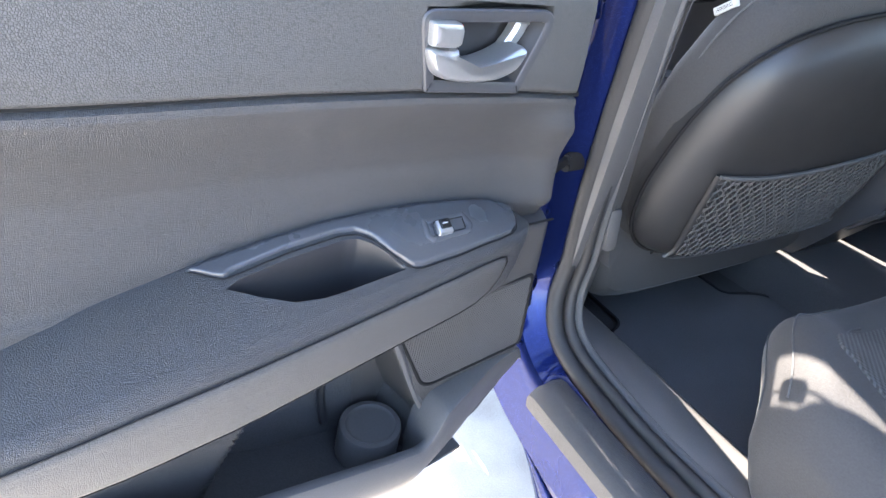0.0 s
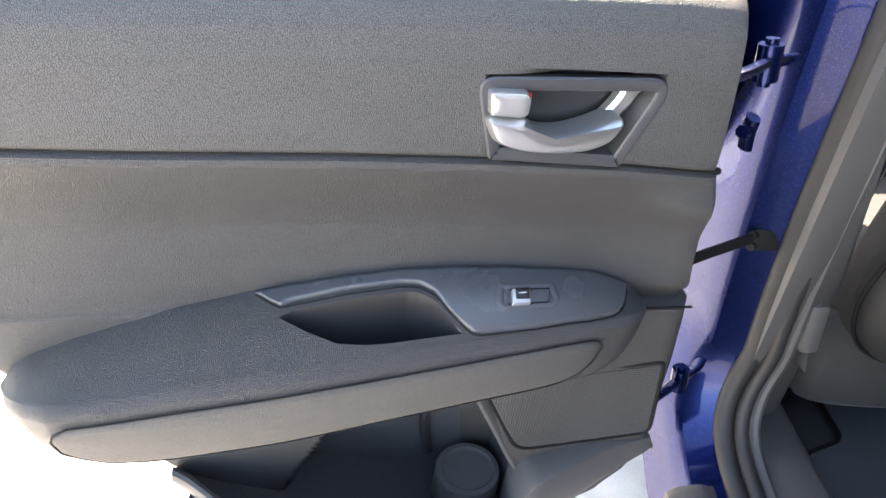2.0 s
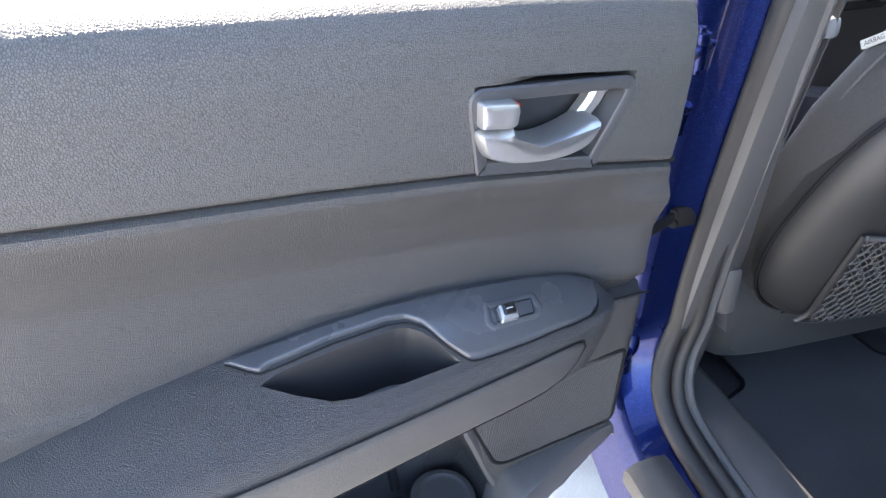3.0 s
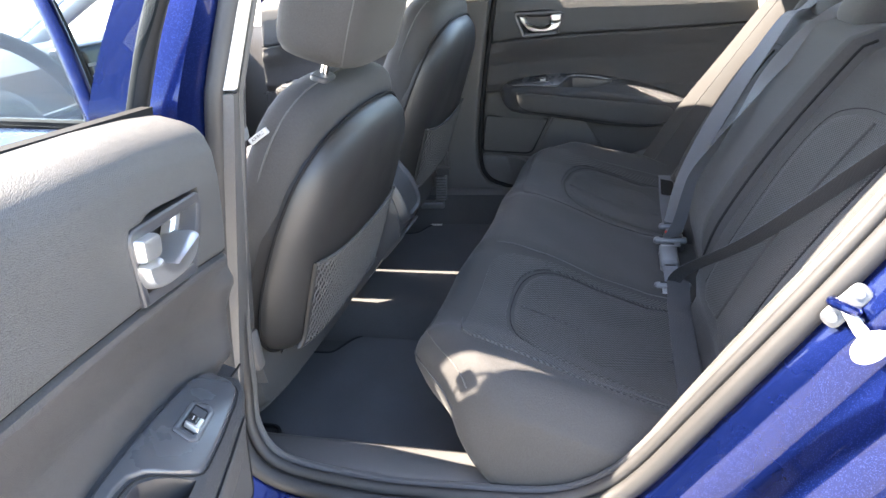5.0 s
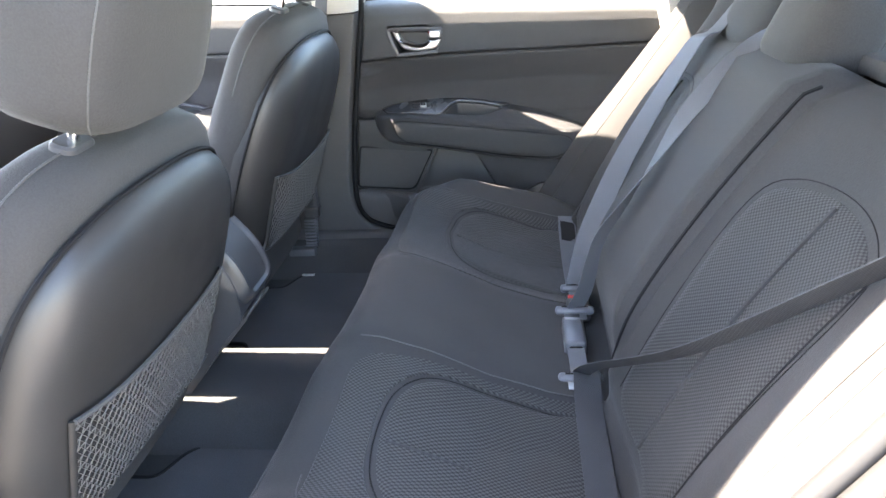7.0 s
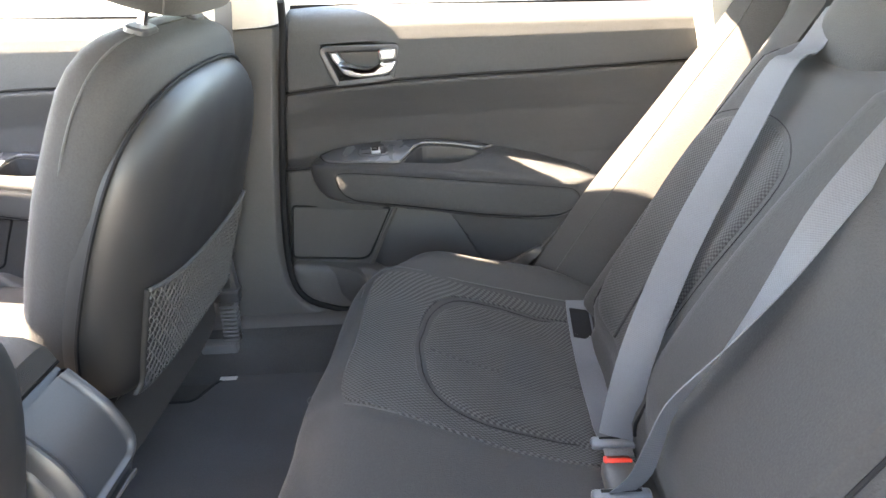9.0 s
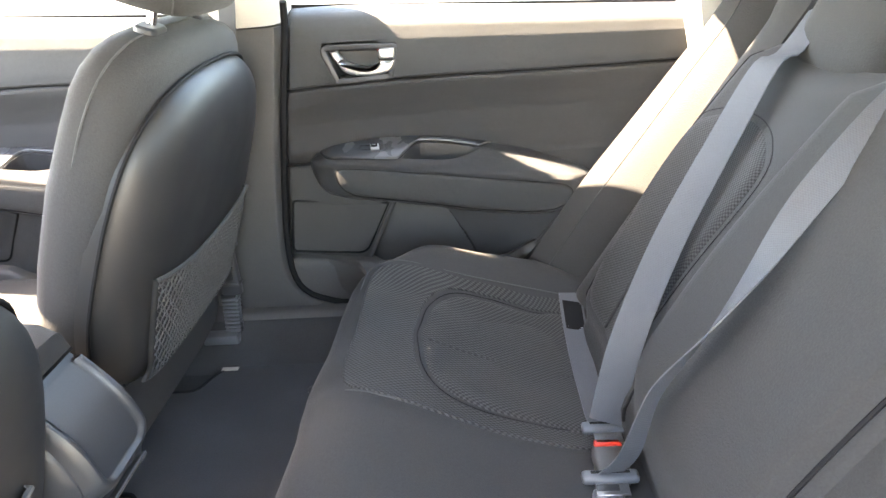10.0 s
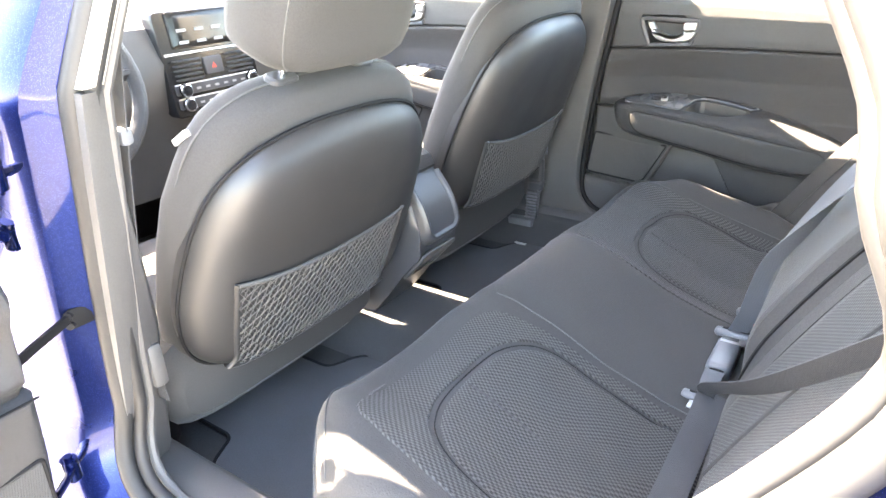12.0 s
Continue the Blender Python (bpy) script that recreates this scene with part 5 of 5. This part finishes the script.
# ---- centre console ----
con = thing("centre_console", "dark plastic centre console with an armrest lid", "console")
CY = 0.016
secs = []
for x, w, zt, zb in ((-0.95, 0.076, 0.50, 0.28), (-0.60, 0.076, 0.58, 0.28), (-0.35, 0.076, 0.640, 0.28), (-0.21, 0.076, 0.645, 0.29), (-0.15, 0.074, 0.645, 0.36), (-0.105, 0.074, 0.643, 0.42), (-0.075, 0.072, 0.610, 0.455), (-0.055, 0.068, 0.575, 0.475), (-0.048, 0.068, 0.545, 0.495)):
    secs.append([Vector((x, CY + a * w, zt + (zb - zt) * k)) for a, k in ((-0.96, 1.0), (-1.02, 0.85), (-1.0, 0.4), (-1, 0.08), (-0.93, 0), (0.93, 0), (1, 0.08), (1.0, 0.4), (1.02, 0.85), (0.96, 1.0))])
part("body", loft(secs), M_SATIN, con, "dark satin plastic console body")
rings = []
for x, h in ((-0.50, 0.01), (-0.49, 0.03), (-0.46, 0.045), (-0.30, 0.055), (-0.18, 0.054), (-0.13, 0.046), (-0.108, 0.030), (-0.102, 0.006)):
    rings.append([Vector((x, CY + 0.071 * math.copysign(abs(math.cos(a)) ** 0.4, math.cos(a)), 0.648 + h / 2 + h / 2 * math.copysign(abs(math.sin(a)) ** 0.6, math.sin(a)))) for a in (2 * math.pi * i / 24 for i in range(24))])
part("armrest_lid", loft(rings), M_SOFT, con, "padded vinyl armrest lid with stitching")
part("lid_stitch", tube(curve([(-0.30, CY - 0.065, 0.694), (-0.17, CY - 0.064, 0.693), (-0.125, CY - 0.055, 0.684), (-0.118, CY, 0.684), (-0.125, CY + 0.055, 0.684), (-0.17, CY + 0.064, 0.693), (-0.30, CY + 0.065, 0.694)], 50), 0.0014, 5), M_THREAD, con, "grey stitching on the lid")
part("lid_gap", tube([Vector((-0.103, CY + y, 0.647)) for y in span(-0.071, 0.071, 6)], 0.003, 6), M_DARK, con)
REAR_X = [tuple(q) for q in curve([(0.32, -0.185), (0.42, -0.100), (0.47, -0.055), (0.50, -0.043), (0.54, -0.043), (0.58, -0.055), (0.61, -0.073), (0.645, -0.100)], 60)]
rear = lambda a, b, h: Vector((lerp(b, REAR_X) + 0.85 * h, CY + a, b + 0.4 * h))


def rear_relief(a, b):
    """Raised band along the sides and the bottom of the console's rear panel, rounded at its lower corners."""
    qx, qb = max(abs(a) - 0.030, 0.0), max(0.540 - b, 0.0)
    d = 0.036 - math.hypot(qx, qb) if qx and qb else 0.066 - abs(a) if abs(a) > 0.030 else 0.036 - qb
    edge = smooth01((d + 0.001) / 0.006)
    band = smooth01((d - 0.004) / 0.006) * (1 - smooth01((d - 0.014) / 0.008))
    return -0.009 + 0.020 * edge + 0.0075 * band


pn = part("rear_panel", sheet(lambda a, b: rear(a, b, rear_relief(a, b)), span(-0.067, 0.067, 64), span(0.500, 0.640, 54)), M_SATIN, con, "dark rear panel of the console with a raised band")
part("cubby_rim", pad(rounded([(-0.062, 0.490), (0.062, 0.490), (0.054, 0.405), (-0.054, 0.405)], 0.02), ((0, -0.02), (0, 0.006), (0.004, 0.010), (0.012, 0.008), (0.016, -0.012)), rear), M_PLASTIC, con, "rim of the lower cubby")

# ---- dashboard ----
dash = thing("dashboard", "dark dashboard with touchscreen, vents and climate controls", "dashboard")
secs = []
for y in span(-0.74, 0.76, 16):
    secs.append([Vector((x, y, z)) for x, z in ((-1.3, 0.45), (-0.93, 0.48), (-0.92, 0.66), (-0.87, 0.72), (-0.855, 0.84), (-0.90, 0.93), (-1.0, 0.965), (-1.3, 0.96))])
part("body", loft(secs), M_PLASTIC, dash, "dark plastic dashboard body")
face = lambda y, z, h: Vector((-0.855 - 0.15 * (z - 0.72) + h, y, z))
DC = 0.105
st = part("centre_panel", pad(rounded([(DC - 0.15, 0.70), (DC + 0.15, 0.70), (DC + 0.15, 0.97), (DC - 0.15, 0.97)], 0.02), ((0, -0.02), (0, 0.012), (0.004, 0.018)), face), M_BLACK, dash, "black centre control panel")
part("screen", pad(rounded([(DC - 0.11, 0.875), (DC + 0.11, 0.875), (DC + 0.11, 0.965), (DC - 0.11, 0.965)], 0.008), ((0, 0.015), (0, 0.022), (0.003, 0.024)), face), M_BLACK, st, "dark glass touchscreen")
for i in range(4):
    for j in range(2):
        bar_text(st, "screen_icon", [(DC - 0.09 + 0.055 * i, 0.885 + 0.03 * j, 0.03, 0.008)], lambda a, b, h: face(a, b, 0.0255 + h), M_PRINT)
part("screen_edge", tube([face(y, 0.862, 0.020) for y in span(DC - 0.14, DC + 0.14, 10)], 0.004, 6), M_SILVER, st, "silver trim bar")
for i in range(5):
    for y0, y1 in ((DC - 0.125, DC - 0.045), (DC + 0.045, DC + 0.125)):
        part("vent_slat", box((0, y0, 0), (0.02, y1, 0.004), 0.001, Matrix.Translation(face(0, 0.795 + 0.012 * i, 0.012))), M_SATIN, st, "dark vent slat")
part("hazard_switch", pad(rounded([(DC - 0.03, 0.80), (DC + 0.03, 0.80), (DC + 0.03, 0.845), (DC - 0.03, 0.845)], 0.005), ((0, 0.015), (0, 0.022), (0.002, 0.024)), face), M_SATIN, st, "hazard switch")
part("hazard_mark", pad([(DC - 0.008, 0.815), (DC + 0.008, 0.815), (DC, 0.830)], ((0, 0.022), (0, 0.0245)), face), M_RED, st, "red triangle")
for z in (0.772, 0.735):
    part("control_bar", pad(rounded([(DC - 0.135, z - 0.013), (DC + 0.135, z - 0.013), (DC + 0.135, z + 0.013), (DC - 0.135, z + 0.013)], 0.006), ((0, 0.015), (0, 0.022), (0.002, 0.024)), face), M_SATIN, st, "dark control bar")
    part("bar_trim", tube([face(y, z + 0.014, 0.022) for y in span(DC - 0.135, DC + 0.135, 8)], 0.002, 6), M_SILVER, st, "thin silver trim")
    for i in range(6):
        bar_text(st, "button_print", [(DC - 0.075 + 0.03 * i, z - 0.004, 0.014, 0.006)], lambda a, b, h: face(a, b, 0.0255 + h), M_PRINT)
    for sy in (-0.112, 0.112):
        kb = part("knob", loft([[face(DC + sy + r * math.cos(a), z + r * math.sin(a), h) for a in (2 * math.pi * i / 24 for i in range(24))] for r, h in ((0.016, 0.018), (0.016, 0.036), (0.013, 0.040))]), M_BLACK, st, "round black knob")
        part("knob_ring", tube([face(DC + sy + 0.0155 * math.cos(a), z + 0.0155 * math.sin(a), 0.036) for a in (2 * math.pi * i / 24 for i in range(24))], 0.0028, 6, True), M_CHROME, kb, "chrome ring")
wheel = thing("steering_wheel", "dark leather steering wheel", "steering wheel")
wm = look((-0.64, -0.445, 0.868), (-0.32, -0.445, 0.998))
part("rim", tube([wm @ Vector((0.185 * math.cos(a), 0.185 * math.sin(a), 0)) for a in (2 * math.pi * i / 40 for i in range(40))], 0.016, 10, True), M_SOFT_SHADED, wheel)
part("hub", loft([[wm @ Vector((r * math.cos(a), r * math.sin(a), h)) for a in (2 * math.pi * i / 24 for i in range(24))] for r, h in ((0.05, 0.10), (0.085, 0.04), (0.08, 0.01), (0.05, -0.01))]), M_SOFT, wheel)
for a in (0, math.pi, -math.pi / 2):
    part("spoke", tube([wm @ Vector((0.07 * math.cos(a), 0.07 * math.sin(a), 0.02)), wm @ Vector((0.185 * math.cos(a), 0.185 * math.sin(a), 0))], 0.016, 8, flat=0.6), M_SATIN, wheel, "satin spoke")

def bar_sheet(f, a0, a1, b0, b1):
    bm = bmesh.new()
    g = [[bm.verts.new(f(a, b, h)) for a, b in ((a0, b0), (a1, b0), (a1, b1), (a0, b1))] for h in (0.0, 0.0006)]
    bm.faces.new(g[1])
    for i in range(4):
        bm.faces.new((g[0][i], g[0][(i + 1) % 4], g[1][(i + 1) % 4], g[1][i]))
    return bm


# ---- seat belts ----
def bar(lo, hi, r=0.006, seg=3):
    return box(lo, hi, r, seg=seg)


def belt(pts, sides, label, width=0.047, n=48, mat=M_BELT):
    b = thing("seat_belt", label, "seat belt", "rear belts")
    p = curve(pts, n)
    sd = [tuple(q) for q in curve(sides, n)] if isinstance(sides, list) else sides
    part("webbing", strap(p, width, 0.0016, sd), mat, b, "ribbed webbing")
    return b


def tongue(b, x0, x1, y, z):
    """The belt tongue: a rounded slotted bar across the belt with a plate into the buckle."""
    t = part("tongue", bar((x0, y - 0.010, z - 0.007), (x1, y + 0.009, z + 0.007)), M_BUCKLE, b, "grey plastic belt tongue")
    part("slot", bar((x0 + 0.012, y - 0.001, z + 0.0068), (x1 - 0.012, y + 0.004, z + 0.0078), 0.0004, 1), M_DARK, t)
    part("tongue_plate", bar((x0 + 0.016, y - 0.030, z - 0.004), (x1 - 0.016, y - 0.006, z - 0.001), 0.001, 1), M_STEEL, t, "steel tongue plate")


far_b = belt([(0.592, 0.150, 0.440), on_back(0.07, 0.166, 0.026), on_back(0.15, 0.200, 0.030), on_back(0.25, 0.245, 0.032), on_back(0.37, 0.300, 0.032), on_back(0.49, 0.360, 0.028), on_back(BL + 0.01, 0.385, 0.022), (0.94, 0.43, 0.955)], [(1, -0.35, 0), (0.9, -0.6, 0), (0.7, -0.8, 0), (0.62, -0.82, 0.05), (0.55, -0.825, 0.06), (0.5, -0.825, 0.06), (0.4, -0.85, 0.1), (0.2, -0.9, 0.2)], "grey shoulder belt crossing the outer rear backrest")
tongue(far_b, 0.557, 0.628, 0.148, 0.433)
ctr_b = belt([(0.578, 0.048, 0.444), (0.594, 0.022, 0.500), on_back(0.13, 0.004, 0.020), on_back(0.22, -0.006, 0.018), on_back(0.30, -0.002, 0.016), on_back(0.40, 0.018, 0.014), on_back(BL + 0.01, 0.060, 0.012), (0.93, 0.10, 0.95)], [(1, 0.1, 0), (0.9, 0.3, -0.2), (0.7, 0.6, -0.5), (0.5, 0.6, -0.6), (-0.4, 0.6, 0.5), (-0.5, 0.6, 0.4), (-0.3, 0.9, 0.2), (0, 1, 0)], "twisted grey centre belt from headrest to buckle", 0.032)
tongue(ctr_b, 0.541, 0.615, 0.046, 0.440)
near_b = belt([(0.574, -0.137, 0.424), (0.590, -0.21, 0.490), (0.672, -0.38, 0.632), (0.765, -0.513, 0.790), (0.816, -0.579, 0.876), (0.86, -0.625, 0.95)], (-0.86, -0.15, 0.42), "belt darkened for shade running edge-on across the near rear backrest", 0.028, mat=M_BELT_SHADED)
tongue(near_b, 0.536, 0.611, -0.137, 0.415)
for s, lab in ((1, "dark lap belt with a printed label in the seat cleft"), (-1, "lap belt darkened for shade lying along the cleft of the seat")):
    y0, y1 = (0.150, 0.535) if s > 0 else (-0.137, -0.590)
    lb = belt([on_cush(0.594 if s > 0 else 0.580, y, 0.008 + 0.015 * (1 - smooth01(abs(y - y0) / 0.06))) for y in span(y0, y1, 8)], (-1, 0.1, 0.15), lab, 0.045, 30, M_BELT if s > 0 else M_BELT_SHADED)
    place = lambda a, b, h: on_cush(0.594 + a, b, 0.0102 + h)
    yl = 0.455 if s > 0 else -0.545
    part("label", bar_sheet(place, -0.018, 0.018, yl, yl + 0.062), M_DARK, lb, "dark printed label")
    bar_text(lb, "print", [(-0.014 + 0.0048 * (i % 6), yl + 0.006 + 0.018 * (i // 6), 0.0032, 0.013 if i % 4 else 0.009) for i in range(18)], lambda a, b, h: place(a, b, h + 0.0006), M_PRINT)


def buckle(lo, hi, mat, label, red):
    b = thing("belt_buckle", label, "buckle", "rear buckles")
    part("housing", box(lo, hi, 0.008, seg=3), mat, b, "rounded plastic buckle housing")
    if red:
        part("release_button", bar((lo[0] + 0.004, hi[1] - 0.010, lo[2] + 0.006), (hi[0] - 0.004, hi[1] + 0.004, hi[2] + 0.002), 0.003), M_RED, b, "red release button")
    else:
        part("release_button", bar((lo[0] + 0.005, hi[1] - 0.012, lo[2] + 0.006), (hi[0] - 0.005, hi[1] + 0.001, hi[2] + 0.0015), 0.002), M_SATIN, b, "dark release button")
    return b


buckle((0.552, -0.064, 0.404), (0.592, 0.034, 0.438), M_BUCKLE, "grey plastic buckle of the centre seat lying on cushion", False)
buckle((0.566, 0.060, 0.402), (0.612, 0.122, 0.430), M_PLASTIC, "dark belt buckle with a red release button", True)
st_ = thing("buckle_strap", "short grey webbing strap behind the centre buckle", "strap", "rear belts")
part("webbing", strap(curve([(0.572, -0.058, 0.424), (0.571, -0.085, 0.432), (0.572, -0.115, 0.426), (0.574, -0.134, 0.414)], 12), 0.030, 0.002, (1, 0, 0)), M_BELT, st_)
part("stop", bar((0.560, -0.070, 0.414), (0.584, -0.062, 0.430), 0.003), M_DARK, st_)

# front belt at the far pillar
fb = thing("front_belt", "grey front seat belt with corrugated sleeve at the pillar foot", "seat belt")
part("webbing", strap(curve([(0.02, 0.640, 1.15), (-0.050, 0.645, 0.78), (-0.112, 0.645, 0.525), (-0.116, 0.645, 0.50)], 30), 0.030, 0.0016, (1, 0, 0.1)), M_BELT, fb)
part("stitched_fold", box((-0.131, 0.640, 0.528), (-0.088, 0.648, 0.578), 0.003), M_BELT, fb, "stitched fold of the webbing")
part("tongue", loft([[Vector((-0.120 + dx, y, z)) for dx, y in ((-w, 0.642), (w, 0.642), (w, 0.648), (-w, 0.648))] for z, w in ((0.530, 0.014), (0.522, 0.016), (0.505, 0.012), (0.495, 0.011))]), M_STEEL, fb, "plated belt tongue")
latch = part("latch_cover", box((-0.144, 0.632, 0.412), (-0.100, 0.656, 0.512), 0.006), M_SATIN, fb, "dark plastic latch cover")
part("latch_window", box((-0.136, 0.6295, 0.450), (-0.110, 0.634, 0.497), 0.003), M_RECESS_SHADED, latch, "recessed face of the latch")
part("latch_band", box((-0.146, 0.630, 0.436), (-0.098, 0.657, 0.444), 0.002), M_PLASTIC, latch, "raised band round the latch")
for i in range(9):
    part("sleeve_ring", box((-0.154 + 0.0010 * i, 0.628, 0.322 + 0.0098 * i), (-0.118 + 0.0010 * i, 0.652, 0.3285 + 0.0098 * i), 0.0025), M_BUCKLE, fb, "ring of the corrugated sleeve")
part("sleeve_core", box((-0.149, 0.633, 0.318), (-0.117, 0.648, 0.415), 0.004), M_RECESS_SHADED, fb, "dark core of the sleeve")
part("anchor", box((-0.205, 0.615, 0.296), (-0.124, 0.660, 0.320), 0.005), M_BUCKLE, fb, "grey anchor cover")

nb = thing("front_belt", "grey front seat belt with latch at the near pillar", "seat belt")
part("webbing", strap(curve([(-0.02, -0.628, 1.10), (-0.058, -0.640, 0.90), (-0.118, -0.646, 0.60), (-0.118, -0.640, 0.47)], 24), 0.045, 0.0016, (1, 0, 0.1)), M_BELT_SHADED, nb)
part("guide", box((-0.070, -0.650, 0.880), (-0.035, -0.632, 0.902), 0.006), M_BUCKLE, nb, "light plastic belt guide")
part("latch", box((-0.150, -0.655, 0.585), (-0.098, -0.632, 0.635), 0.006), M_STEEL, nb, "plated belt latch")
part("latch_cover", box((-0.145, -0.655, 0.50), (-0.095, -0.630, 0.575), 0.008), M_PLASTIC, nb, "dark latch cover")

# ---- floor mats ----
for y0, y1, lab in ((-0.585, -0.115, "dark grey carpet floor mat behind the driver's seat"), (0.135, 0.62, "dark grey carpet floor mat behind the passenger seat")):
    mt = thing("floor_mat", lab, "floor mat", "rear floor mats")
    mid = (y0 + y1) / 2
    notch = [(-0.35, y0 + 0.10), (-0.20, y0 + 0.10), (-0.17, y0 + 0.03), (-0.12, y0), (0.22, y0), (0.24, y1), (-0.12, y1), (-0.17, y1 - 0.03), (-0.20, y1 - 0.10), (-0.35, y1 - 0.10)]
    part("mat_body", pad(rounded(notch, 0.02), ((0, 0), (0, 0.008), (0.004, 0.012), (0.012, 0.012)), lambda a, b, h: Vector((a, b, 0.233 + h))), M_MAT, mt)
    part("binding", tube([Vector((a, b, 0.243)) for a, b in rounded(notch, 0.02)], 0.0045, 6, True), M_DARK, mt, "dark stitched mat edge")
    if y0 > 0:
        part("edge_tag", box((-0.168, 0.590, 0.2450), (-0.130, 0.602, 0.2475), 0.001, bm=None), M_WHITE, mt, "small white tag at the front edge")
    part("clip", loft([[Vector((0.06 + r * math.cos(a), mid + 0.13 + r * math.sin(a), z)) for a in (2 * math.pi * i / 20 for i in range(20))] for r, z in ((0.013, 0.24), (0.013, 0.249), (0.009, 0.251))]), M_SATIN, mt, "round dark mat clip")


# ---- parked car standing ahead, seen through the open door's glass ----
M_TEAL = material("dark_teal_paint", (0.010, 0.020, 0.024), 0.3, metal=0.4, coat=1.0, blotch=0.05)
pk = thing("parked_car", "dark teal parked car with dark windows standing ahead", "car")
PX, PY = -5.2, -1.0
prof = [(-2.2, 0.75), (-1.9, 0.92), (-0.9, 1.00), (0.0, 1.02), (1.5, 1.02), (2.1, 0.98), (2.22, 0.80), (2.22, 0.40), (2.1, 0.28), (-2.1, 0.28), (-2.24, 0.45)]
part("body", loft([[Vector((PX - 2.2 + x, PY + y, 0.6 + (z - 0.6) * f)) for x, z in prof] for y, f in ((-0.9, 0.80), (-0.88, 0.95), (-0.80, 1.0), (0.80, 1.0), (0.88, 0.95), (0.9, 0.80))]), M_TEAL, pk, "dark teal painted body")
cab = [(-1.1, 0.98), (-0.3, 1.44), (0.4, 1.50), (1.2, 1.46), (1.9, 1.02)]
part("cabin", loft([[Vector((PX - 2.2 + x, PY + y * (1 - 0.25 * max(0, z - 1.0)), z)) for x, z in cab] for y in (-0.78, -0.70, 0.70, 0.78)]), M_TEAL, pk)
part("rear_glass", box((-0.33, -0.60, -0.005), (0.33, 0.60, 0.012), 0.01, Matrix.Translation((PX - 2.2 + 1.60, PY, 1.26)) @ Matrix.Rotation(radians(32), 4, "Y")), M_BLACK, pk, "dark rear window")
for y in (-0.62, 0.62):
    part("tail_light", box((PX - 0.02, PY + y - 0.14, 0.72), (PX + 0.035, PY + y + 0.14, 0.86), 0.02), M_RED, pk, "red tail light")
part("bumper", box((PX - 0.10, PY - 0.84, 0.30), (PX + 0.08, PY + 0.84, 0.52), 0.05), M_PLASTIC, pk, "dark plastic bumper")
for x in (-3.6, -0.75):
    for y in (-0.82, 0.82):
        wh = part("wheel", tube([(PX + x, PY + y - 0.10, 0.32), (PX + x, PY + y + 0.10, 0.32)], 0.32, 28), M_RUBBER, pk, "black tyre")
        part("rim", tube([(PX + x, PY + y - 0.108, 0.32), (PX + x, PY + y + 0.108, 0.32)], 0.20, 20), M_SILVER, wh, "silver wheel rim")
